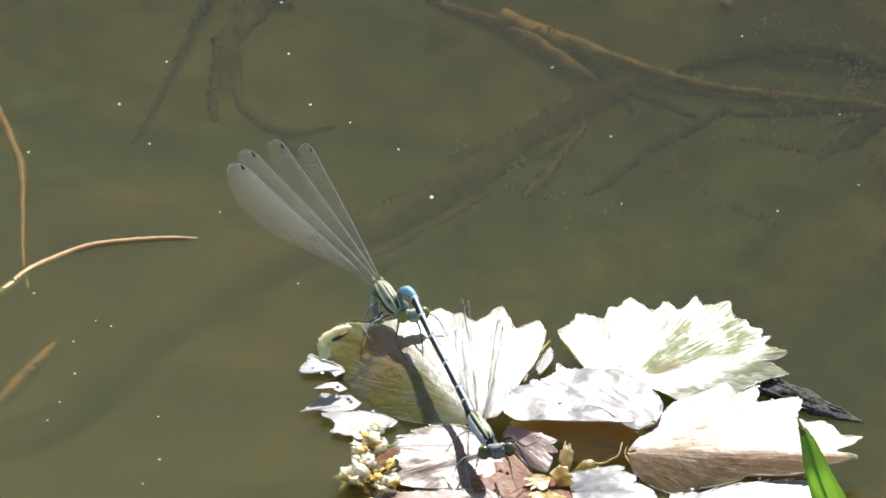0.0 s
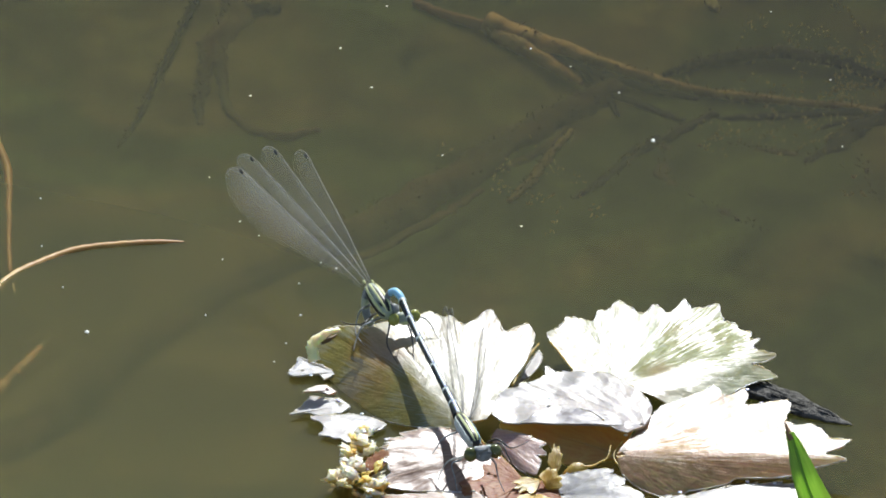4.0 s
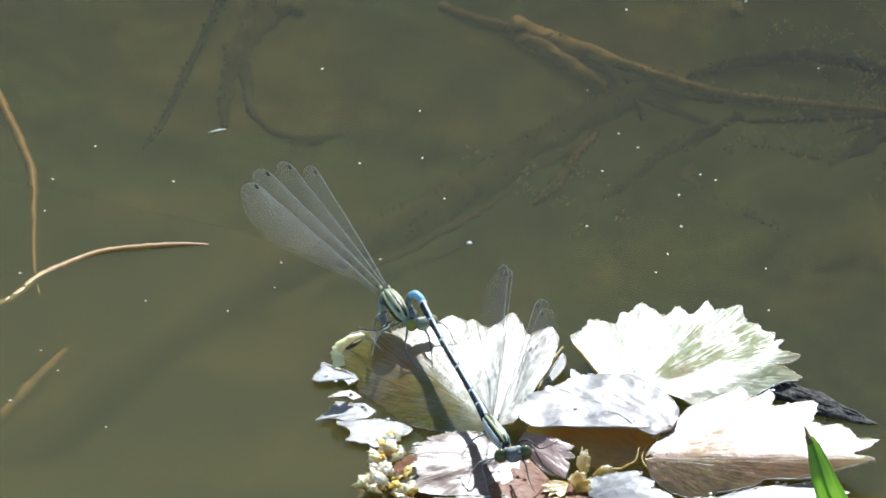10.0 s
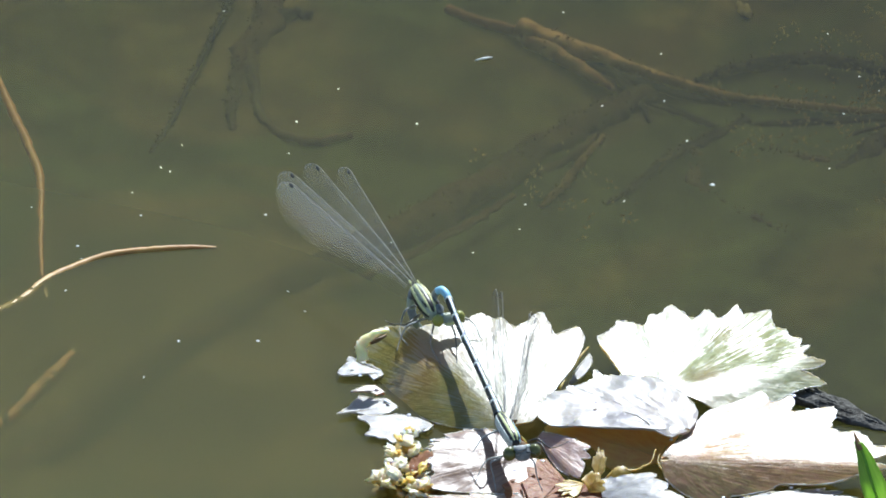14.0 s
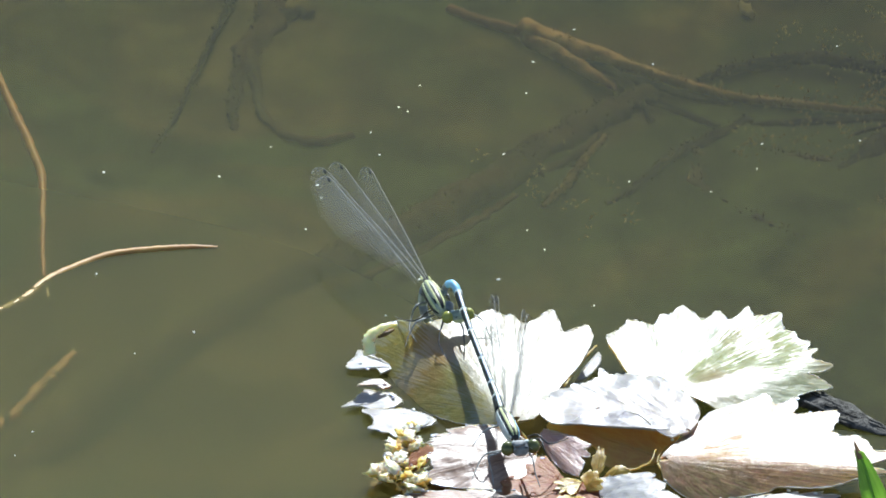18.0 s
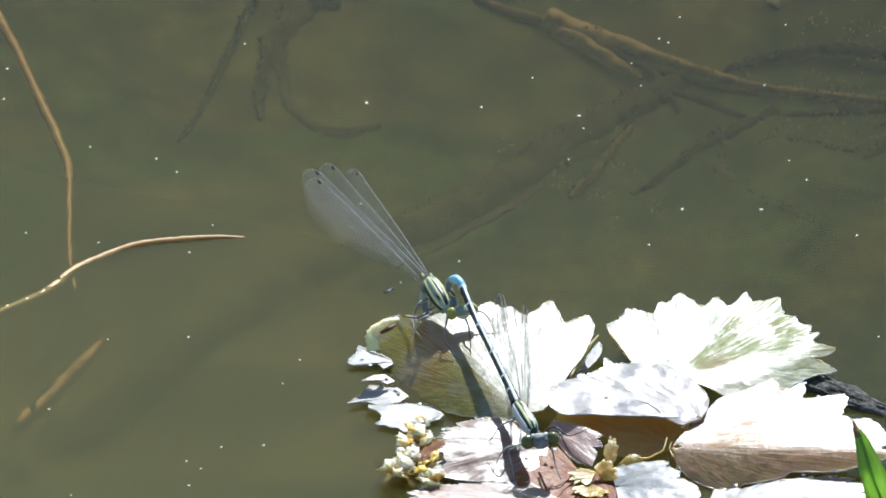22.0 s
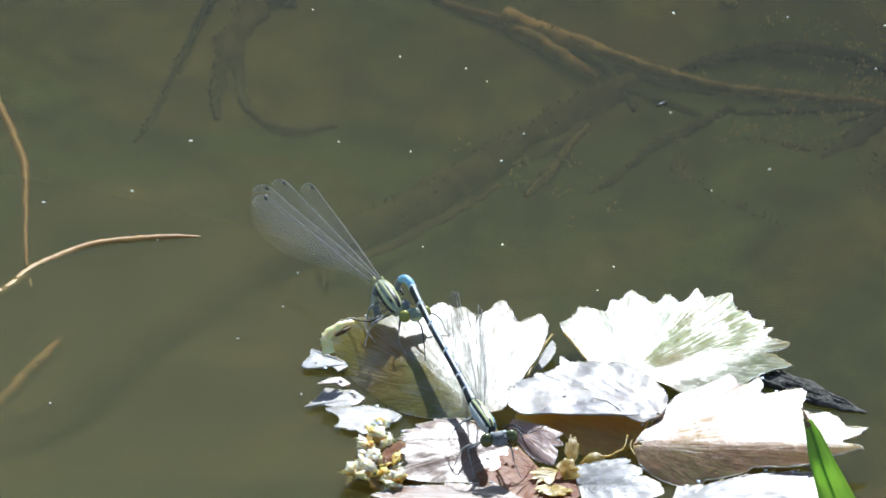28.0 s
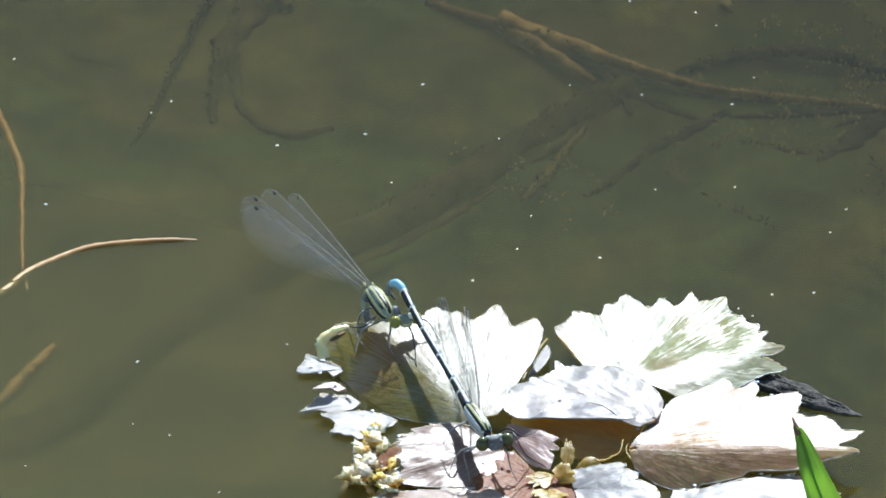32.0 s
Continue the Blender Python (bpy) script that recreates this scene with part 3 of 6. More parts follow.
    root([(43.09, 68.08, -30.2, 0.5), (44.35, 62.34, -30, 0.8), (44.82, 55.39, -30, 0.7), (44.37, 51.09, -30.2, 0.4)], "dark root running under the murk", 42, M_ROOT)
    root([(25.61, 59.96, -30.2, 0.4), (28.65, 54.79, -30, 0.8), (32.46, 51.56, -30, 0.8), (34.72, 48.03, -30.2, 0.5)], "dark root under murky water", 43, M_DARK)
    root([(14.49, 70.97, -29.8, 0.3), (12.34, 66.15, -29.7, 0.5), (10.58, 61.12, -29.7, 0.55), (8.06, 56.8, -29.9, 0.3)], "pale tan stalk in the mud", 44, M_FUZZ)
    root([(22.6, 68.94, -30, 0.4), (24.12, 66.22, -30, 0.9), (23.7, 61.73, -30.1, 0.9), (25.61, 58.96, -30.3, 0.4)], "dark stump of a root in the mud", 45, M_ROOT)


def flock(spots, count, spread, material, seed):
    """Loose algae flock and rotted stalk ends on the bed, too many to count."""
    heap = thing("algae_flock", (*spots[0][:2], BED), "loose olive algae flock and rotted scraps on the pond bed", "algae", kind="stuff")
    rng = random.Random(seed)
    lines = []
    for x, y, z in spots:
        for _ in range(count):
            c = Vector((x + rng.gauss(0, spread), y + rng.gauss(0, spread * 1.6), BED + rng.uniform(-0.4, 0.2)))
            d = Vector((rng.gauss(0, 1.4), rng.gauss(0, 1.8), rng.gauss(0, 0.2)))
            lines.append([(*(c - d), 0.1), (*(c + Vector((rng.gauss(0, 0.5), rng.gauss(0, 0.5), 0.2))), 0.3), (*(c + d), 0.1)])
    fuzz(heap, lines, 4, 0.35, material, seed, 2.6)


M_SCRAP = mat("pale_scraps", (0.30, 0.25, 0.11), (0.40, 0.33, 0.16), (0.20, 0.12, 0.05), scale=90, rough=0.95, spec=0.05, bump=0, trans=0.5)
flock(((40.09, 86.32, -30), (43.48, 82.25, -30), (44.11, 85.74, -30), (31.28, 70.69, -30), (40.77, 53.52, -30), (35.26, 68.39, -30), (9.47, 59.22, -30)), 16, 3.5, M_SCRAP, 5)


scrap = thing("leaf_scrap", (28.96, 96.72, -29.7), "pale yellow rotting leaf scrap on the pond bed", "leaf")
part("blade", blob((0, 0, 0), (0.7, 1.2, 0.12), Euler((0.3, 0.2, 0.5)), 12, 8, 0.9, seed=3), M_SCRAP, scrap)


# ---- the floating rosette ----
RAFT = Vector((9.12, -30.66, 0))
rosette = thing("water_chestnut_rosette", RAFT, "floating rosette of toothed water chestnut leaves, sun-bleached", "water plant")


def hang(x, y, plane, fold):
    """Height of a blade that lies in a plane and bends down past a fold line."""
    cx, cy, cz, gx, gy = plane
    z = cz + gx * (x - cx) + gy * (y - cy)
    if fold:
        x0, y0, x1, y1, slope, soft = fold
        ln = math.hypot(x1 - x0, y1 - y0)
        d = ((x - x0) * (y1 - y0) - (y - y0) * (x1 - x0)) / ln
        z -= slope * soft * math.log1p(math.exp(max(-30, min(30, d / soft))))
    return z


def leaf(apex, outline, material, teeth=11, tooth=0.12, span=(0, 1), thick=0.3, ripple=0.15, seed=1, label="", name="leaf", rim=True, steps=18, plane=None, fold=None):
    """A fan leaf from its stalk end; outline: (x, y, z, bow); teeth only over that span of the outline.
    plane: a level blade instead, as centre x, y, height and the two slopes; fold: the line past which it hangs, slope and softness."""
    rng = random.Random(seed)
    a = Vector(apex) - RAFT
    edge = spline(outline, steps)
    n, rows = len(edge), 16
    lead = [rng.uniform(0.35, 1.35) for _ in range(teeth + 2)]
    # height and reach of the blade, evened out along its margin, so that teeth are cut from one smooth surface
    reach = np.array([math.hypot(e[0] - apex[0], e[1] - apex[1]) for e in edge])
    rise, arch = np.array([e[2] for e in edge]) - a.z, np.array([e[3] for e in edge])
    wide = max(2, n // 14)
    kern = np.exp(-0.5 * (np.arange(-3 * wide, 3 * wide + 1) / wide) ** 2)
    kern /= kern.sum()
    reach_s, rise_s, arch_s = [np.convolve(np.pad(k, 3 * wide, mode="edge"), kern, mode="valid") for k in (reach, rise, arch)]
    bm = bmesh.new()
    uv = bm.loops.layers.uv.new("UVMap")
    top, low, coord = [], [], {}
    for i, e in enumerate(edge):
        q = i / (n - 1)
        g = (q - span[0]) / (span[1] - span[0]) * teeth
        if 0.6 < g < teeth - 0.6:
            g += 0.55 * noise.noise(Vector((q * teeth * 0.7, seed, 0)))
        cut = 0.0
        if 0 <= g <= teeth:
            f = g - int(g)
            cut = tooth * lead[int(g)] * (abs(f - 0.6) / 0.6 if f < 0.6 else (f - 0.6) / 0.4)
        cut += 0.02 * noise.noise(Vector((q * 38, seed, 3))) + 0.04 * abs(noise.noise(Vector((q * 83, seed, 7)))) - 0.008
        d = Vector(e[:3]) - RAFT - a
        col_t, col_b = [], []
        for k in range(rows + 1):
            u = 0.04 + 0.96 * k / rows
            s = 1 - cut * u ** 5
            p = a + Vector((d.x * s, d.y * s, 0)) * u
            if plane:
                p.z = hang(p.x + RAFT.x, p.y + RAFT.y, plane, fold)
            else:
                out = min(u * s * reach[i] / reach_s[i], 1.2)
                p.z += rise_s[i] * out + arch_s[i] * 4 * out * (1 - out)
            p.z += ripple * u * (0.8 * noise.noise(p * 0.4 + Vector((seed, 0, 0))))
            p.z += ripple * 0.3 * noise.noise(p * 1.3 + Vector((0, seed, 0)))
            vt, vb = bm.verts.new(p), bm.verts.new(p - Vector((0, 0, thick * (1 - 0.6 * u))))
            coord[vt] = coord[vb] = (u, q)
            col_t.append(vt)
            col_b.append(vb)
        top.append(col_t)
        low.append(col_b)

    def quad(*vs):
        f = bm.faces.new(vs)
        for lp in f.loops:
            lp[uv].uv = coord[lp.vert]
    for i in range(n - 1):
        for k in range(rows):
            quad(top[i][k], top[i + 1][k], top[i + 1][k + 1], top[i][k + 1])
            quad(low[i][k], low[i][k + 1], low[i + 1][k + 1], low[i + 1][k])
        quad(top[i][rows], top[i + 1][rows], low[i + 1][rows], low[i][rows])
        quad(top[i][0], low[i][0], low[i + 1][0], top[i + 1][0])
    for i in (0, n - 1):
        for k in range(rows):
            quad(*((top[i][k], top[i][k + 1], low[i][k + 1], low[i][k]) if i else (top[i][k], low[i][k], low[i][k + 1], top[i][k + 1])))
    bmesh.ops.recalc_face_normals(bm, faces=bm.faces)
    for e in bm.edges:
        e.smooth = e.calc_face_angle(0) < 0.9
    line = [(*(top[i][rows].co), 0.02 + 0.08 * rng.random() ** 3) for i in range(0, n)]
    mid = [(*(top[n // 2][k].co - Vector((0, 0, 0.06))), 0.14 - 0.006 * k) for k in range(0, rows, 2)]
    ob = part(name, bm, material, rosette, label)
    if rim:
        part("leaf_rim", tube(line, 5, 1), M_RIM, ob)
    else:
        part("midrib", tube(mid, 6, 2), material, ob)
    return ob


def rosette_leaves():
    # broad leaf that carries the female, its near half hanging down
    leaf((3.58, -37.72, 2.72), [(5.22, -37.57, 2.88, 0), (6.34, -35.08, 3.07, 0), (7.58, -31.35, 3.3, 0), (9.04, -27.83, 3.52, 0), (9.9, -24.26, 3.73, 0), (9.92, -22.25, 3.83, 0),
         (9.33, -20.9, 3.88, 0), (8.33, -21.54, 3.81, 0), (7.11, -22.07, 3.75, 0), (6.52, -20.02, 3.83, 0), (5.88, -18.36, 3.89, 0), (5.33, -18.33, 3.87, 0),
         (4.43, -19.59, 3.78, 0), (3.49, -20.64, 3.69, 0), (2.67, -20.29, 3.68, 0), (1.96, -18.93, 3.72, 0), (1.24, -19.19, 3.68, 0), (0.53, -18.54, 3.69, 0),
         (-0.35, -17.88, 3.69, 0), (-1.18, -18.84, 3.62, 0), (-1.91, -19.91, 3.54, 0), (-3.34, -19.81, 3.49, 0), (-5.1, -20.07, 3.39, 0), (-6.48, -20.17, 3.26, 0),
         (-7.58, -19.9, 3.11, 0), (-8.85, -19.42, 2.83, 0), (-10.06, -19.15, 2.36, 0), (-11.17, -19.25, 1.66, 0), (-11.72, -19.89, 1.01, 0), (-11.51, -21.41, 0.49, 0),
         (-10.63, -23.7, 0.1, 0), (-9.87, -25.77, -0.28, 0), (-8.72, -28, -0.45, 0), (-7.08, -30.25, -0.28, 0), (-4.89, -32.76, 0.16, 0), (-2.7, -34.95, 0.74, 0),
         (-0.52, -36.64, 1.47, 0), (1.66, -38.32, 2.07, 0)], M_LEAF1, 0, 0.0, seed=2, ripple=0.16, steps=5,
         label="broad toothed leaf, glossy on top with an olive hanging flank",
         plane=(0, -22, 3.5, 0.035, 0.05), fold=(-8.85, -19.48, 0.85, -36.14, 0.8, 0.9))
    leaf((18.02, -30.58, 2.68), [(15.18, -29.64, 2.65, 0), (13.66, -27.54, 2.7, 0), (12.59, -25.15, 2.78, 0), (11.57, -22.45, 2.87, 0), (11.37, -20.92, 2.93, 0), (12.09, -20.25, 2.98, 0),
         (12.87, -19.37, 3.04, 0), (13.27, -18.37, 3.1, 0), (14.54, -18.54, 3.13, 0), (15.8, -19.22, 3.14, 0), (16.26, -17.52, 3.23, 0), (17.14, -17.26, 3.27, 0),
         (18.21, -15.48, 3.38, 0), (19.25, -16.45, 3.37, 0), (20.39, -17.94, 3.33, 0), (21.17, -17.47, 3.38, 0), (21.84, -16.49, 3.44, 0), (23.04, -17.88, 3.42, 0),
         (23.88, -17.21, 3.47, 0), (24.84, -15.63, 3.57, 0), (25.53, -17.1, 3.53, 0), (26.58, -17.25, 3.55, 0), (27.97, -16.51, 3.63, 0), (28.11, -18.25, 3.55, 0),
         (28.64, -19.6, 3.5, 0), (29.61, -20.45, 3.48, 0), (30.04, -21.44, 3.42, 0), (31.35, -21.96, 3.33, 0), (30.95, -22.94, 3.21, 0), (32, -22.79, 3.12, 0),
         (31.32, -23.92, 2.95, 0), (32.64, -24.12, 2.61, 0), (33.4, -24.58, 2.24, 0), (32.29, -25.43, 2.23, 0), (31.07, -26.04, 2.34, 0), (32.28, -26.03, 2.01, 0),
         (33.48, -26.84, 1.33, 0), (31.98, -27.75, 1.42, 0), (30.75, -28.51, 1.49, 0), (29.47, -29.87, 1.33, 0), (28.24, -30.69, 1.37, 0), (26.25, -31.48, 1.65, 0),
         (22.82, -32.96, 2.02, 0)], M_LEAF2, 0, 0.0, seed=5, ripple=0.18, steps=5,
         label="broad toothed leaf, bleached white with a green middle",
         plane=(22, -22, 3.2, 0.03, 0.045), fold=(21.73, -32.41, 31.33, -23.41, 0.5, 1))
    leaf((20.53, -39.77, 3.48), [(20.98, -38.98, 3.52, 0), (21.24, -36.15, 3.64, 0), (19.53, -32.83, 3.74, 0), (16.92, -30.29, 3.79, 0), (15.17, -29.81, 3.77, 0), (12.98, -29.43, 3.74, 0),
         (11.55, -29.68, 3.7, 0), (11.12, -28.74, 3.73, 0), (10.66, -30.87, 3.64, 0), (10, -31.15, 3.61, 0), (9.39, -31.84, 3.57, 0), (8.68, -31.61, 3.57, 0),
         (7.74, -32.38, 3.52, 0), (6.63, -33.16, 3.47, 0), (6.18, -34.97, 3.38, 0), (5.88, -37.19, 3.29, 0), (6.75, -38.54, 3.25, 0), (8.39, -38.7, 3.28, 0),
         (9.93, -37.65, 3.35, 0), (11.26, -36.68, 3.42, 0), (12.47, -36.22, 3.46, 0), (14.11, -36.49, 3.48, 0), (15.95, -37.87, 3.46, 0), (17.52, -39.86, 3.42, 0),
         (18.87, -40.92, 3.4, 0)], M_LEAFP, 9, 0.03, (0.1, 0.6), seed=8, ripple=0.30, steps=6,
         label="pale arched leaf with a raised front lip",
         plane=(13, -33, 3.6, 0.02, 0.04))
    leaf((18.22, -40.96, 0.89), [(19.46, -38.25, 2.02, 0), (17.55, -37.93, 2.16, 0), (15.97, -36.73, 2.66, 0), (14.01, -35.9, 3.01, 0), (12.36, -35.77, 3.07, 0), (10.99, -36.2, 2.88, 0),
         (9.72, -36.83, 2.62, 0), (8.24, -37.39, 2.39, 0), (6.6, -37.39, 2.39, 0), (6.86, -38.27, 2.02, 0), (9.05, -39.16, 1.64, 0), (11.23, -39.8, 1.37, 0),
         (12.31, -41.69, 0.58, 0), (14.22, -42.08, 0.42, 0), (16.41, -41.71, 0.57, 0)], M_LEAFB, 0, 0.0, seed=9, ripple=0.15, rim=False, steps=6,
         label="rust-brown leaf in the shade of the one above",
         plane=(13, -39.5, 1.5, 0, 0.42))
    leaf((17.75, -43.66, 2.48), [(19.95, -42.61, 2.8, 0), (20.41, -40.62, 2.9, 0), (20.99, -38.32, 3.01, 0), (22.23, -35.63, 3.14, 0), (24.89, -33.9, 3.26, 0), (26.66, -32.64, 3.35, 0),
         (27.56, -31.76, 3.4, 0), (28.13, -33.51, 3.34, 0), (29.17, -33.76, 3.35, 0), (30.34, -32.78, 3.42, 0), (30.58, -34.42, 3.35, 0), (30.51, -35.63, 3.3, 0),
         (32.38, -35.2, 3.36, 0), (34.41, -34.87, 3.41, 0), (34.72, -35.79, 3.38, 0), (34.4, -38.62, 3.26, 0), (35.42, -39.47, 3.25, 0), (36.74, -39.22, 3.29, 0),
         (37.7, -40.26, 3.26, 0), (38.66, -41.82, 3.22, 0), (40.29, -42.28, 3.23, 0), (39.22, -43.65, 3.16, 0), (38.06, -44.49, 3.08, 0), (40, -45.53, 2.92, 0),
         (38.47, -45.79, 2.7, 0), (36.94, -46.05, 2.42, 0), (34.91, -46.55, 1.9, 0), (32.73, -46.74, 1.58, 0), (29.29, -46.51, 1.45, 0), (28.3, -47.07, 0.96, 0),
         (25.24, -47.2, 0.61, 0), (23.71, -47.63, 0.17, 0), (22.07, -47.57, 0.07, 0), (20.66, -47.09, 0.3, 0), (19.36, -46.33, 0.75, 0), (18.27, -45.4, 1.34, 0)], M_LEAFO, 0, 0.0, seed=12, ripple=0.16, steps=5,
         label="broad toothed leaf, white with glare, its near half olive brown",
         plane=(28, -37, 3.2, 0.02, 0.04), fold=(17.86, -43.46, 39.84, -45.5, 0.7, 0.35))
    leaf((-7.9, -30.99, 0.6), [(-9, -29.81, 0.8, 0), (-10.32, -29.8, 0.8, 0.1), (-11.74, -29.29, 0.7, 0.1), (-12.29, -30.27, 0.7, 0.1), (-12.9, -31.18, 0.6, 0.1), (-13.78, -32.31, 0.5, 0.1),
         (-12.52, -32.1, 0.5, 0.1), (-10.65, -32.54, 0.5, 0.1), (-8.73, -32.12, 0.5, 0)], M_LEAFG, 7, 0.05, (0.1, 0.9), seed=14, ripple=0.08, label="grey-white leaf tip with a pink midrib")
    leaf((-4.4, -34.32, 0.5), [(-5.17, -33.62, 0.6, 0), (-7.36, -32.63, 0.6, 0.1), (-9.55, -32.72, 0.6, 0.1), (-11.86, -32.81, 0.6, 0.1), (-10.55, -34.93, 0.5, 0.1), (-10.99, -36.23, 0.5, 0.1),
         (-9.46, -36.82, 0.4, 0.1), (-7.92, -37.59, 0.4, 0.1), (-6.6, -36.08, 0.4, 0.1), (-4.9, -35.23, 0.4, 0)], M_LEAFG, 8, 0.06, (0.1, 0.9), seed=16, ripple=0.12, label="small grey-white toothed leaf flat on the water")
    leaf((-9.26, -24.39, 0.5), [(-10.63, -23.25, 0.8, 0), (-11.95, -22.64, 0.7, 0.1), (-12.89, -21.47, 0.6, 0.1), (-13.33, -22.72, 0.5, 0.1), (-13.99, -24.68, 0.5, 0.1), (-12.51, -24.91, 0.5, 0.1),
         (-11.18, -24.37, 0.5, 0), (-10.53, -25.8, 0.5, 0)], M_LEAFG, 5, 0.06, (0.0, 1), seed=15, ripple=0.1, label="grey-white leaf tip reaching out over the water")
    leaf((-9.27, -28.16, 0.6), [(-10.31, -27.36, 0.9, 0), (-11.46, -27.68, 0.9, 0.1), (-12.57, -28.59, 0.8, 0.1), (-11.19, -28.1, 0.7, 0.1), (-10.09, -28.98, 0.7, 0)], M_PINK, 3, 0.05, (0.0, 1), seed=19, ripple=0.1, label="cream and pink curled leaf scrap")
    leaf((5.8, -41.36, 1.2), [(4.6, -39.95, 2.4, 0), (0.88, -37.88, 2.2, 0.2), (-2.14, -38.2, 2.2, 0.3), (-4.43, -40.38, 2.4, 0.3), (-5.14, -42.18, 2, 0.3), (-4.32, -44.72, 1.4, 0.3), (-4.59, -46.71, 0.8, 0.2), (0.33, -47.11, 0.4, 0.1), (5.24, -47.15, 0.3, 0)], M_WILT, 10, 0.08, (0.15, 0.7), seed=17, ripple=0.25, label="crumpled brown and white leaf")
    leaf((5.53, -40.96, 1.6), [(4.6, -39.27, 2, 0), (2.79, -36.45, 2, 0), (0.33, -34.6, 1.8, 0), (-2.14, -34.33, 1.2, 0), (-1.32, -34.94, 0.6, 0), (2.52, -37.47, 0.5, 0)], M_HEART, 6, 0.05, (0, 1), seed=18, ripple=0.1, label="red-brown withered leaf", rim=False)
    leaf((5.69, -38.8, 1.6), [(6.35, -37.88, 2.2, 0), (8.81, -39.52, 2.4, 0.2), (11, -41.03, 2.4, 0.3), (10.99, -42.6, 1.8, 0.3), (9.89, -44.95, 0.9, 0.2), (7.71, -42.88, 0.7, 0)], M_PINK, 6, 0.12, (0, 1), seed=20, ripple=0.2, label="young pinkish leaf")
    leaf((12.34, -48.09, 0.6), [(11.8, -45.46, 1.2, 0), (14.53, -44.93, 1.4, 0.2), (17.16, -44.67, 1.5, 0.3), (19.16, -47.56, 1.3, 0.3), (20.78, -50.05, 1, 0.2), (17.22, -52.7, 0.6, 0), (12.86, -51.83, 0.4, 0)], M_LEAFG, 8, 0.1, (0, 1), seed=22, ripple=0.2, label="small white glossy leaf")
    leaf((21.04, -52.53, 0.5), [(21.88, -48.92, 0.9, 0), (25.98, -48.34, 1, 0.2), (30.63, -46.79, 1.1, 0.3), (35.28, -46.62, 1, 0.3), (37.97, -49.29, 0.8, 0.2), (36.28, -53.23, 0.6, 0), (28.09, -55.93, 0.3, 0)], M_LEAFG, 9, 0.12, (0.05, 0.8), seed=24, ripple=0.2, label="grey-white leaf lying flat on the water")
    leaf((7.96, -51.46, 0.5), [(4.15, -47.45, 0.6, 0), (-1.31, -47.66, 0.6, 0.1), (-5.68, -48.64, 0.8, 0.2), (-7.85, -50.19, 0.7, 0.2), (-6.75, -53.6, 0.5, 0), (-0.22, -57, 0.3, 0)], M_WILT, 9, 0.1, (0.1, 1), seed=26, ripple=0.2, label="leaf edge at the near side of the rosette")
    leaf((-1.31, -47.63, -0.2), [(-4.59, -44.93, 0, 0), (-7.87, -44.71, 0, 0), (-9.78, -44.77, -0.1, 0), (-10.05, -45.82, -0.4, 0), (-7.86, -47.25, -0.8, 0), (-3.49, -49.09, -1, 0)], M_LEAFB, 6, 0.08, (0, 1), seed=27, ripple=0.1, label="brown leaf awash at the water line", rim=False)
    leaf((9.07, -45.56, 0.5), [(6.62, -41.36, 1.2, 0), (4.16, -42.64, 1, 0.1), (2.51, -45.9, 0.7, 0.1), (4.15, -50.22, 0.4, 0), (9.59, -51.66, 0.3, 0), (13.43, -48.61, 0.4, 0), (12.35, -44.99, 0.8, 0)], M_HEART, 8, 0.06, (0, 1), seed=28, ripple=0.2, label="red-brown leaf at the heart of the rosette", rim=False)
    leaf((8.62, -26.43, 0.8), [(9.07, -24.81, 1, 0), (9.75, -22.85, 1, 0), (10.54, -21.1, 1, 0), (10.81, -22.42, 1, 0), (10.4, -24.1, 0.9, 0), (9.56, -25.78, 0.8, 0)], M_LEAFG, 4, 0.04, (0, 1), seed=31, ripple=0.1, label="grey-green leaf tip behind the broad leaf")


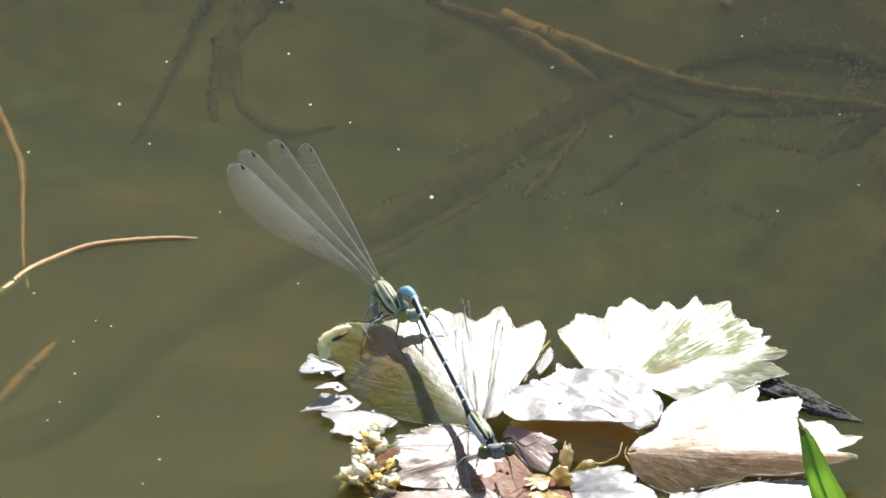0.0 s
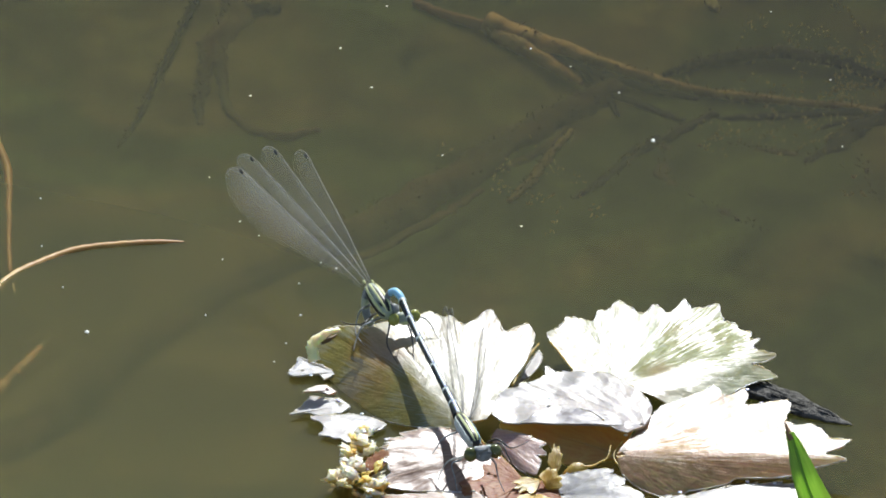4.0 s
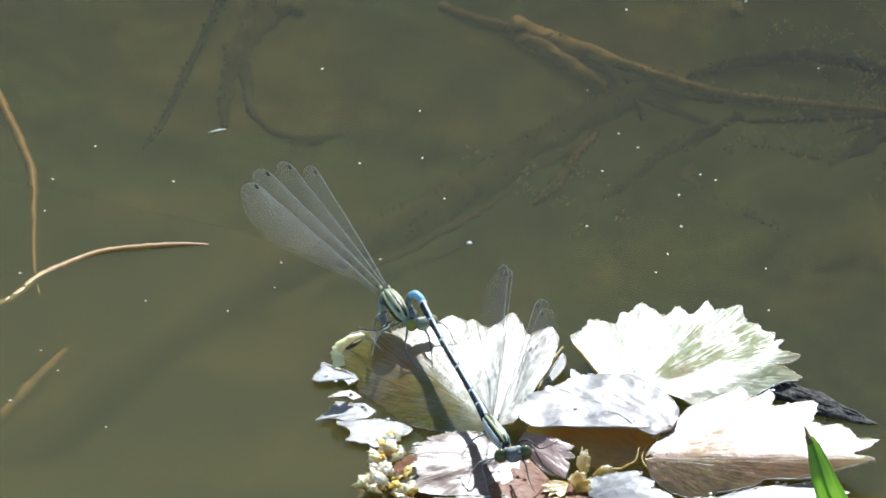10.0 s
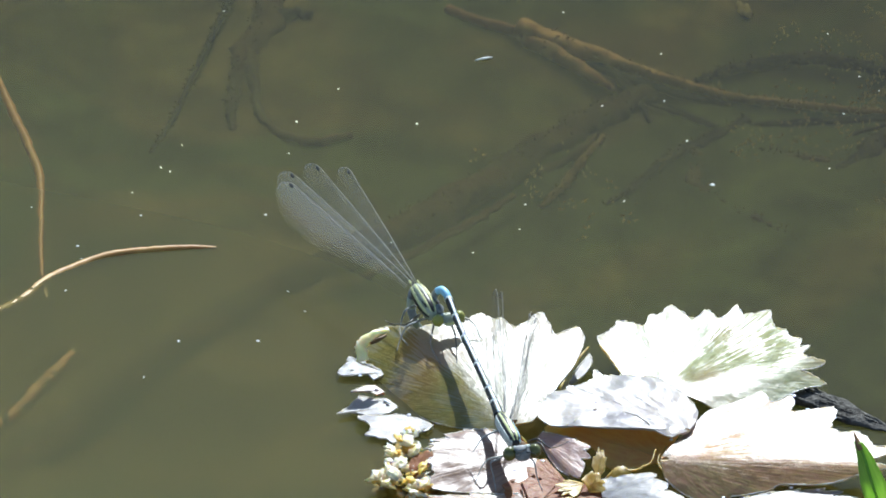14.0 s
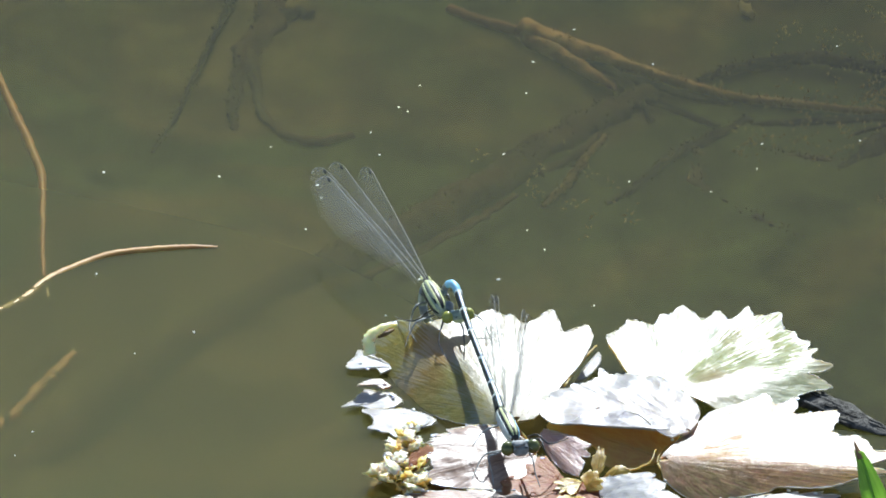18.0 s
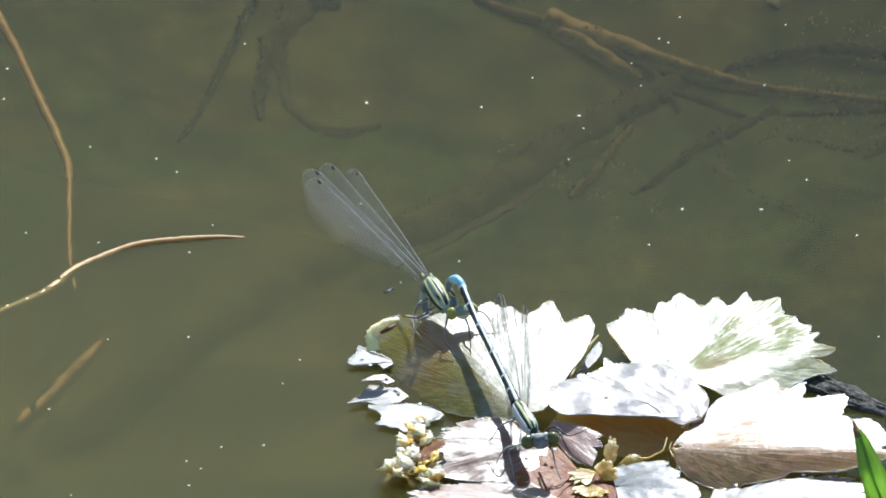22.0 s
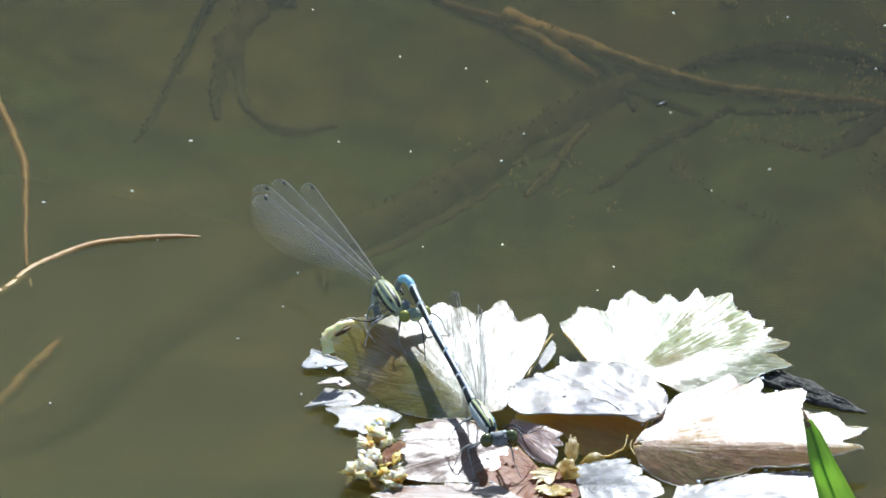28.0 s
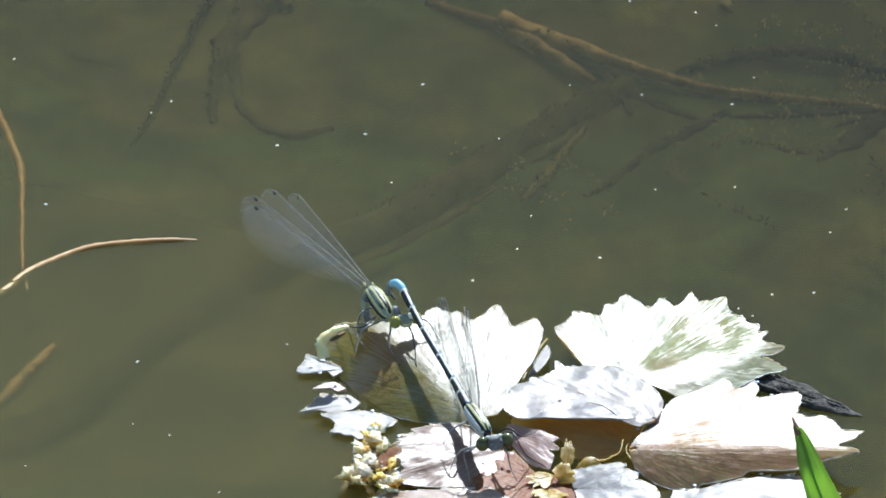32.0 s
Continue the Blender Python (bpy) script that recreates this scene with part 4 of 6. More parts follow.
def rosette_heart():
    for i, p in enumerate((
            [(12.62, -45.24, 1.2, 0.2), (13.72, -44.15, 1.7, 0.25), (15.08, -44.41, 1.6, 0.2), (16.84, -43.24, 1.8, 0.18), (17.28, -41.44, 2.2, 0.12)],
            [(18.38, -40.69, 2.2, 0.12), (17.55, -42.38, 1.8, 0.15), (17.93, -43.86, 1.4, 0.15), (19.45, -45.87, 1, 0.1)],
            [(7.74, -31.45, 3.1, 0.16), (8.82, -28.25, 3.2, 0.18), (9.72, -25.48, 3.3, 0.18), (10.46, -23.74, 3.3, 0.14)],
            [(11.56, -23.14, 3.2, 0.13), (12.48, -25.16, 3.1, 0.15), (13.71, -28.1, 2.9, 0.13)])):
        limb(rosette, "leaf_stalk", [(*q[:3], q[3] * 0.65) for q in p], M_YEL, 0.3, 8, 5, 40 + i, "thin yellow leaf stalk", flat=0.7)
    for i, (apex, outline) in enumerate((
            ((10.44, -45.53, 0.8), [(8.8, -45.46, 1.2, 0), (7.7, -46.41, 1, 0), (8.24, -47.83, 0.7, 0), (9.88, -48.09, 0.6, 0)]),
            ((11.8, -44.62, 0.9), [(10.99, -43.29, 1.7, 0), (11.82, -41.07, 2.3, 0), (12.58, -42.18, 2, 0), (12.46, -43.73, 1.2, 0)]),
            ((10.98, -46.97, 0.7), [(10.16, -45.96, 1.5, 0.2), (11.25, -44.9, 1.7, 0.2), (12.45, -45.79, 1.4, 0.2), (12.61, -47.36, 0.8, 0)]),
            ((12.89, -45.7, 0.9), [(12.79, -44.84, 1.6, 0), (13.77, -44.01, 2, 0.2), (14.97, -44.32, 1.8, 0.2), (14.81, -45.29, 1.1, 0)]),
            ((9.88, -47.71, 0.5), [(7.97, -48.6, 0.9, 0), (8.51, -49.82, 0.8, 0), (10.96, -50.4, 0.7, 0), (12.06, -49.07, 0.8, 0)]),
            ((19.27, -32.16, 1.2), [(18.44, -32.33, 2, 0), (19.54, -32.02, 2.2, 0), (21.08, -32.38, 1.9, 0), (20.64, -32.66, 1.3, 0)]))):
        leaf(apex, outline, M_YEL, 5, 0.22, (0, 1), 0.2, 0.35, 80 + i, "crinkled yellow young leaf", "young_leaf", False)
    leaf((-6.34, -45.46, 1.2), [(-6.56, -43.5, 1.7, 0), (-5.91, -42.29, 2, 0), (-4.7, -41.77, 2.2, 0), (-4.16, -42.55, 1.9, 0), (-4.81, -44.5, 1.4, 0)], M_HEART, 5, 0.1, (0, 1), 0.2, 0.3, 96, "dark red-brown young leaf", "young_leaf", False)
    # curled rim at the broad leaf's corner
    limb(rosette, "curled_margin", [(-11.44, -27.38, 3.55, 0.6), (-11.66, -26.74, 4.45, 0.62), (-11.17, -25.98, 5.15, 0.5), (-10.13, -25.52, 5.65, 0.35), (-8.92, -24.87, 5.65, 0.15)], M_CURL, 0.15, 8, 6, 50, "yellowish curled leaf margin")
    # solid dark strip laid where the curl's inside is in shade
    limb(rosette, "curl_hollow", [(-10.67, -26.2, 4.9, 0.15), (-10.02, -25.55, 4.9, 0.22), (-9.25, -24.84, 5, 0.12)], M_HOLLOW, 0.1, 8, 4, 51, "dark brown strip standing in for the curl's shaded hollow")


def flower_buds():
    rng = random.Random(7)
    for centre, count, wide in (((-7.06, -40.42, 1.6), 18, 1.5), ((-8.69, -45.47, 1.4), 15, 1.2), ((-5.68, -45.89, 1.2), 9, 1.3), ((-6.11, -48, 0.8), 5, 0.8)):
        b = thing("flower_cluster", centre, "cluster of small cream-yellow withered florets on the leaves", "flower", "flower clusters")
        for k in range(count):
            o = Vector((rng.uniform(-wide, wide), rng.uniform(-1.6 * wide, 1.6 * wide), rng.uniform(-0.3, 0.8)))
            part("floret", blob(o, (rng.uniform(0.35, 0.75), rng.uniform(0.45, 0.9), rng.uniform(0.10, 0.22)), Euler((rng.uniform(-0.3, 0.6), rng.uniform(-0.5, 0.4), 3 * rng.random())), 14, 9, 1.1, seed=k), M_CORE if k % 4 == 0 else M_BUD, b)
        part("receptacle", blob((0, 0, -0.5), (wide * 0.8, wide * 1.2, 0.4), None, 12, 8, 0.4), M_YEL, b)
        RIDERS.append(b)


def wet_wood():
    w = thing("wet_driftwood", (36.03, -31.2, 0), "dark wet fibrous bark piece floating beside the leaves", "driftwood")
    limb(w, "bark", [(29.49, -26.91, 0.1, 1.0), (32.77, -28.17, 0.2, 1.4), (35.49, -30.35, 0.2, 1.5), (38.21, -32.46, 0.1, 0.9), (40.82, -34.08, 0.1, 0.1)], M_WOOD, 0.10, 14, 14, 60, flat=0.4)
    rng = random.Random(61)
    for k in range(26):
        u, v = rng.uniform(0.0, 0.7), rng.uniform(-1, 1)
        ln = rng.uniform(0.2, 0.38)
        pts = []
        for s in (0, 0.35, 0.7, 1):
            q = min(u + s * ln, 1)
            y = 684 + 66 * q + v * 30 * (1 - q) * (0.5 + 0.5 * min(1, q * 4)) + rng.uniform(-2, 2)
            pts.append((*(Vector((29.49, -26.74, 0)) + (Vector((29.41, -33.91, 0)) - Vector((29.49, -26.74, 0))) * ((y - 684) / 66) + Vector((11.6 * q, 0, 1.0 - 0.75 * q - 0.4 * v * v + rng.uniform(-0.1, 0.1)))), (0.06, 0.2, 0.17, 0.03)[len(pts)]))
        limb(w, "splinter", pts, M_WOOD, 0.3, 6, 5, 62 + k)
    RIDERS.append(w)


def dew():
    rng = random.Random(3)
    for p in ((-6.81, -32.69, 0.7), (-1.77, -34.78, 0.7), (-9.16, -30.3, 0.9), (-8.89, -30.63, 0.9), (-11.74, -26.12, 1.2), (-12.5, -23.58, 1), (-9.24, -23.47, 5),
              (-4.43, -40.3, 2.3), (3.69, -44.56, 1.6), (5.9, -42.5, 2.6), (6.43, -43.42, 2), (30.61, -32.93, 3.5), (31.94, -35.2, 3.3), (34.34, -38.67, 3.1),
              (34.6, -36.57, 3.2), (23.97, -48.29, 1), (25.77, -48.52, 1), (30.49, -46.63, 1.2), (33.11, -46.97, 1.2), (18.79, -39.42, 2.2), (18.86, -42.42, 2),
              (7.68, -38.05, 2.9), (11.43, -35.4, 4), (38.02, -41.27, 2.9), (6.61, -35.91, 3.3), (18.33, -32.37, 3.6)):
        d = thing("dew_drop", p, "water bead on a leaf edge, its sun glint painted white", "water drop", "dew drops")
        part("bead", blob((0, 0, 0), (0.2, 0.2, 0.06), None, 12, 8), M_DROP, d)
        RIDERS.append(d)


def grass():
    g = thing("grass_blade", (36.85, -51.77, 1), "single bright green grass blade with a brown tip", "grass")
    bm = bmesh.new()
    uv = bm.loops.layers.uv.new("UVMap")
    line = spline([(*(38.86, -62.52, 2), 2.4), (*(37.77, -61.73, 5), 2.0), (*(36.78, -60.62, 7.5), 1.6), (*(35.85, -60.06, 10), 1.25), (*(35.05, -58.11, 12), 0.75), (*(34.45, -57.26, 13.2), 0.4)], 6)
    rings = []
    for q in line:
        c = Vector(q[:3]) - g.location / MM
        rings.append([bm.verts.new(c + Vector((s * q[3], -0.2 * s * q[3], (abs(s) ** 1.5) * 0.5 * q[3] - o))) for o in (0, 0.14) for s in (-1, -0.5, 0, 0.5, 1)])
    loop = (0, 1, 2, 3, 4, 9, 8, 7, 6, 5)
    for i, (r, s) in enumerate(zip(rings, rings[1:])):
        for k in range(10):
            a, b = loop[k], loop[(k + 1) % 10]
            f = bm.faces.new((r[a], r[b], s[b], s[a]))
            for lp, (x, y) in zip(f.loops, ((a, i), (b, i), (b, i + 1), (a, i + 1))):
                lp[uv].uv = (y / 30, (x % 5) / 4)
    bm.faces.new([rings[0][k] for k in loop][::-1])
    bm.faces.new([rings[-1][k] for k in loop])
    part("blade", bm, M_GRASS, g)
    limb(g, "tip", [(*line[-4][:3], 0.42), (*line[-2][:3], 0.4), (*line[-1][:3], 0.3), (34.02, -56.48, 14, 0.06)], M_GTIP, 0.05, 8, 4, 70, "withered brown tip", flat=0.4)
    limb(g, "keel", [(*(Vector(q[:3]) + Vector((0, 0, 0.03))), 0.14) for q in line[::3]], M_GRASS, 0, 6, 2, 71)
    return g


RIDERS = []
sunken_log()
branch()
sunken_twigs()
rosette_leaves()
rosette_heart()
flower_buds()
wet_wood()
dew()
blade = grass()


# ---- damselflies ----
def stripe(center, size, turn, w0, w1, grow=1.03, at=(0, 0, 0), y0=-0.9, y1=0.9, power=2.0):
    """A band along an ellipsoid's y axis between two angles round it (0 is up), as a thin shell."""
    bm = bmesh.new()
    rows = []
    for i in range(13):
        y = y0 + (y1 - y0) * i / 12
        r = blunt(y, power)
        row = []
        for k in range(6):
            w = radians(w0 + (w1 - w0) * k / 5)
            for s in (grow, grow - 0.12):
                v = Vector((math.sin(w) * r * size[0] * s, y * size[1], math.cos(w) * r * size[2] * s))
                v.rotate(turn)
                row.append(bm.verts.new(v + Vector(center) - Vector(at)))
        rows.append(row)
    for r, s in zip(rows, rows[1:]):
        for k in range(5):
            bm.faces.new((r[2 * k], r[2 * k + 2], s[2 * k + 2], s[2 * k]))
            bm.faces.new((r[2 * k + 1], s[2 * k + 1], s[2 * k + 3], r[2 * k + 3]))
        bm.faces.new((r[0], s[0], s[1], r[1]))
        bm.faces.new((r[10], r[11], s[11], s[10]))
    for r in (rows[0], rows[-1]):
        for k in range(5):
            bm.faces.new((r[2 * k], r[2 * k + 1], r[2 * k + 3], r[2 * k + 2]))
    bmesh.ops.recalc_face_normals(bm, faces=bm.faces)
    return bm


def wing(parent, length, chord, name="wing", blur=False, skin=M_WING, vein=M_VEIN):
    """A stalked narrow wing along y with its leading edge at x = 0: membrane, veins, dark spot."""
    def edges(u):
        w = chord * (0.14 + 0.86 * min(1, max(0, (u - 0.1) / 0.55)) ** 0.9)
        lead = chord * 0.42 * (1 - math.sqrt(max(0.0, 1 - (max(0, u - 0.9) / 0.1) ** 2)))
        tail = w if u < 0.78 else w - chord * 0.58 * (1 - math.sqrt(max(0.0, 1 - ((u - 0.78) / 0.22) ** 2)))
        return lead, max(tail, lead + 0.02)
    bm = bmesh.new()
    uv = bm.loops.layers.uv.new("UVMap")
    rows = []
    for i in range(29):
        u = math.sin(i / 28 * math.pi / 2) if i > 0 else 0.0
        x0, x1 = edges(u)
        rows.append([(bm.verts.new((x0 + (x1 - x0) * k / 5, u * length, 0.10 * math.sin(k * 1.9) + 0.15 * math.sin(u * 5))), u, k / 5) for k in range(6)])
    for r, s in zip(rows, rows[1:]):
        for k in range(5):
            f = bm.faces.new((r[k][0], r[k + 1][0], s[k + 1][0], s[k][0]))
            for lp, q in zip(f.loops, (r[k], r[k + 1], s[k + 1], s[k])):
                lp[uv].uv = q[1:]
    lead = [(*r[0][0].co, 0.036 - 0.012 * r[0][1]) for r in rows[::2]]
    spot = Vector(rows[21][0][0].co)
    ob = part(name, bm, M_BLUR if blur else skin, parent, "clear veined wing")
    if blur:
        return ob
    part("leading_vein", tube(lead, 5, 2), vein, ob)
    part("wing_spot", blob(spot + Vector((0.25, 0, 0)), (0.15, 0.42, 0.05)), M_BLACK, ob, "dark wing spot")
    return ob


def wing_pose(hinge, tip, trail):
    """Wing's pose in its thing's space: y to the tip, x to the trailing edge."""
    y = (Vector(tip) - Vector(hinge)).normalized()
    x = (Vector(trail) - y * Vector(trail).dot(y)).normalized()
    m = Matrix((x, y, x.cross(y))).transposed().to_4x4()
    return Matrix.Translation(Vector(hinge) * MM) @ m


def leg(parent, points, material=None):
    limb(parent, "leg", [(*p, r) for p, r in zip(points, (0.12, 0.10, 0.075, 0.055, 0.04))], material or M_LEG, 0, 6, 3, 5)


M_FLANK = mat("grey_green_flank", (0.40, 0.45, 0.32), (0.56, 0.60, 0.46), (0.20, 0.23, 0.16), scale=1500, rough=0.4, bump=0.2)
# pale colour painted as the sun's highlight on the black abdomen
M_GLINT = mat("back_glint", (0.84, 0.88, 0.80), (0.90, 0.92, 0.86), (0.74, 0.82, 0.76), scale=900, rough=0.35, bump=0.05, coat=0.3, sss=0.6)
M_ABD = mat("black_green_abdomen", (0.012, 0.014, 0.014), (0.03, 0.035, 0.033), (0.05, 0.06, 0.05), scale=1200, rough=0.5, rough_var=0.06, spec=0.2, bump=0.05)


def head(parent, center, turn, eye_mat, face_mat, size=1.0, skin=M_BLACK):
    c = Vector(center)

    def off(x, y, z):
        v = Vector((x, y, z)) * size
        v.rotate(turn)
        return c + v
    o = parent.location / MM
    h = part("head", blob(c, (1.25 * size, 0.75 * size, 0.75 * size), turn, 16, 10, 0.16, o), skin, parent)
    for s in (-1, 1):
        part("eye", blob(off(1.35 * s, 0.05, 0.05), (0.72 * size, 0.74 * size, 0.8 * size), turn, 16, 12, 0, o), eye_mat, h, "large round compound eye")
        part("antenna", tube([(*off(0.4 * s, 0.6, 0.4), 0.06 * size), (*off(0.7 * s, 1.3, 0.9), 0.04 * size), (*off(1.1 * s, 2.0, 1.1), 0.02 * size)], 5, 3, at=o), M_BLACK, h)
        part("head_spot", blob(off(0.65 * s, -0.25, 0.62), (0.3 * size, 0.2 * size, 0.12 * size), turn, 10, 6, 0, o), M_PALE, h, "pale spot")
    part("face", blob(off(0, 0.55, -0.25), (0.75 * size, 0.35 * size, 0.4 * size), turn, 12, 8, 0, o), face_mat, h)
    return h


FEM = Vector((-4.62, -25.24, 3.2))
female = thing("female_damselfly", FEM, "yellow-green and black striped damselfly laying eggs at a leaf edge", "damselfly")
F_HINGE = Vector((-6.17, -18.49, 6.6)) - FEM


def build_female():
    back, front = Vector((-6.39, -17.97, 6.3)), Vector((-4.29, -22.33, 5.2))
    c = (back + front) / 2
    d = front - back
    turn = facing(d)
    size = (0.84, d.length * 0.48, 1.0)
    part("thorax", blob(c, size, turn, 20, 16, 0.14, FEM, power=3.4), M_FLANK, female, "grey-green thorax")
    for w0, w1, m in ((-46, 46, M_BLACK), (-104, -84, M_BLACK), (84, 104, M_BLACK)):
        part("thorax_stripe", stripe(c, size, turn, w0, w1, 1.02, FEM, power=3.4), m, female, "black stripe")
    for w0, w1 in ((-31, -17), (17, 31), (-72, -56), (56, 72)):
        part("thorax_stripe", stripe(c, size, turn, w0, w1, 1.06, FEM, -0.86, 0.9, 3.4), M_GREEN, female, "yellow-green stripe")
    for k in (-1, 1):
        part("wing_base", blob(back + Vector((0.4 * k, 0.1, 0.35)), (0.11, 0.26, 0.11), turn, 10, 7, 0.2, FEM), M_GREEN, female)
    neck = Vector((-3.91, -21.48, 5.6))
    part("neck", blob(neck, (0.55, 0.6, 0.55), turn, 12, 8, 0.25, FEM), M_GREY, female)
    hc = Vector((-2.92, -22.27, 5.1))
    head(female, hc, facing(Vector((0.35, -0.9, -0.2))), M_EYEY, M_GREEN, 0.8, M_FLANK)
    ab = [(*(-6.29, -17.53, 5.6), 0.5), (*(-6.62, -17.63, 4.7), 0.46), (*(-6.67, -17.71, 3.6), 0.42), (*(-6.4, -17.84, 2.4), 0.4), (*(-5.74, -17.63, 1), 0.38), (*(-5.08, -16.41, -0.6), 0.34)]
    line = spline(ab, 2)
    for i in range(0, len(line) - 1, 2):
        seg = line[i:i + 3]
        part("abdomen_segment", tube(seg, 10, 3, at=FEM), M_FLANK if i % 4 else M_GREY, female, "grey-green abdomen segment")
    leg(female, [(-4.3, -21.45, 4.5), (-4.4, -23.27, 4.6), (-4.62, -25.3, 4), (-4.12, -26.45, 3.4), (-3.57, -27.51, 3)])
    leg(female, [(-2.7, -22.05, 4.4), (-2.31, -23.92, 4.6), (-2.09, -25.35, 3.9), (-2.03, -26.5, 3.3), (-1.98, -27.73, 3)])
    leg(female, [(-5.07, -20.95, 4.4), (-6.39, -22.74, 4.8), (-7.1, -23.27, 4.6), (-7.65, -24.46, 3.7), (-7.87, -25.46, 3.2)], M_GREY)
    leg(female, [(-5.73, -20.18, 4.4), (-6.72, -22.69, 4.9), (-7.27, -22.55, 4.5), (-8.48, -21.98, 4.3), (-9.14, -21.27, 4.2)])
    leg(female, [(-2.42, -21.95, 4.6), (-1.21, -21.98, 5), (-0.33, -22.38, 4.4), (0.11, -23.21, 3.8), (0.44, -23.57, 3.5)], M_LEGP)
    leg(female, [(-6.17, -18.88, 4.6), (-7.11, -20.79, 5.2), (-7.49, -20.94, 4.2), (-7.65, -22.64, 3.6), (-6.82, -24.36, 3.2)], M_GREY)


MALE = Vector((3.94, -43.4, 2.4))
male = thing("male_damselfly", MALE, "slim black and blue-green damselfly holding its mate by the neck", "damselfly")
M_HINGE = Vector((3.5, -41.91, 5.2)) - MALE


def build_male():
    back, front = Vector((2.63, -39.91, 4.6)), Vector((4.59, -45.17, 4.2))
    c, d = (back + front) / 2, front - back
    turn = facing(d)
    size = (0.76, d.length * 0.48, 0.95)
    part("thorax", blob(c, size, turn, 20, 16, 0.06, MALE, power=3.6), M_BLACK, male, "black thorax")
    for w0, w1, m in ((12, 30, M_GREEN), (-30, -12, M_GREEN), (52, 84, M_PALE), (-84, -52, M_BLUE), (92, 150, M_PALE), (-150, -92, M_PALE)):
        part("thorax_stripe", stripe(c, size, turn, w0, w1, 1.03, MALE, power=3.6), m, male, "pale blue-green stripe")
    head(male, (5.08, -46.35, 4.2), facing(Vector((0.25, -0.95, -0.15))), M_EYE, M_GREY, 0.92, M_GREY)
    part("brow", blob((4.91, -46.79, 4.9), (0.75, 0.45, 0.25), turn, 12, 8, 0.3, MALE), M_GREY, male)
    ab = [(2.73, -40.3, 4.7, 0.62), (2.19, -38.15, 4.9, 0.5), (1.53, -36.06, 5.2, 0.42), (0.33, -32.25, 5.7, 0.38), (-1.04, -27.88, 6.2, 0.38), (-1.98, -24.52, 6.6, 0.4), (-2.7, -21.92, 7, 0.46)]
    ab = [(*k[:3], k[3] * 0.84) for k in ab]
    for i, (p, q) in enumerate(zip(ab, ab[1:])):
        m = tuple((np.array(p) + np.array(q)) / 2)
        part("abdomen_segment", tube([p, m, q], 12, 4, at=MALE), M_ABD, male, "dark glossy abdomen segment")
        u = Vector(q[:3]) - Vector(p[:3])
        e = Vector(q[:3]) - u.normalized() * 0.12
        part("segment_ring", tube([(*e, q[3] * 1.1), (*(e + u.normalized() * 0.22), q[3] * 1.1)], 12, 2, at=MALE), M_PALE, male, "white ring at the joint")
        # raised pale strip stands in for the sun's glint on the dark back
        part("back_highlight", tube([(*(Vector(k[:3]) + Vector((0.12, -0.2, 0.74)) * k[3]), k[3] * 0.42) for k in (p, m, q)], 10, 4, at=MALE), M_GLINT, male, "pale strip painted as the sun's glint along the back")
    part("tail_segment", tube([(-2.7, -21.92, 7, 0.36), (-2.97, -21.34, 7.3, 0.38), (-3.41, -20.68, 7.35, 0.39), (-3.85, -20.38, 7.05, 0.37)], 12, 5, at=MALE), M_BLUE, male, "bright sky-blue tail end")
    part("tail_end", tube([(-3.8, -20.37, 7.08, 0.36), (-4.13, -20.28, 6.5, 0.34), (-4.19, -20.64, 5.9, 0.27)], 12, 5, at=MALE), M_GREY, male, "dark grey underside of the tail end")
    for k in (-1, 1):
        part("clasper", tube([(*(Vector((-4.13, -20.42, 6)) + Vector((0.25 * k, 0, 0))), 0.16), (*(Vector((-3.91, -21.28, 5.8)) + Vector((0.35 * k, 0, 0))), 0.08)], 6, 3, at=MALE), M_BLACK, male)
    leg(male, [(4.04, -44.56, 3.4), (3.06, -46.77, 4), (1.86, -47.07, 3.8), (1.15, -47.43, 3), (0.55, -48.28, 1.6)], M_LEGP)
    leg(male, [(3.71, -44.76, 3.2), (2.78, -47.07, 3.8), (2.07, -47.38, 3.6), (2.4, -47.56, 2), (2.62, -48.34, 1)], M_GREY)
    leg(male, [(5.46, -44.76, 3.2), (6.22, -46.71, 3.4), (6.44, -46.97, 2.6), (6.61, -47.22, 1.8), (7.15, -48.34, 1)], M_GREY)
    leg(male, [(5.68, -43.82, 3.6), (6.88, -45.31, 4.6), (7.53, -46.66, 4), (8.24, -46.43, 2.6), (10.05, -46.89, 1.6)])
    leg(male, [(5.57, -43.29, 3.6), (6.61, -44.45, 4.6), (7.7, -45.04, 4), (8.8, -43.48, 3.4), (9.51, -42.05, 3)])
    leg(male, [(2.95, -41.13, 3.6), (2.08, -43.03, 4.4), (1.15, -43.09, 3.8), (0.6, -43.34, 3), (0.22, -43.74, 2.6)], M_GREY)


build_female()
build_male()
f_wings = [wing(female, n, c) for n, c in ((24.0, 3.6), (26.1, 3.4), (26.3, 3.2), (25.3, 3.0))]
m_wings = [wing(male, 21.8, c, skin=M_WINGD, vein=M_VEIND) for c in (3.8, 3.6, 3.6, 3.4)]


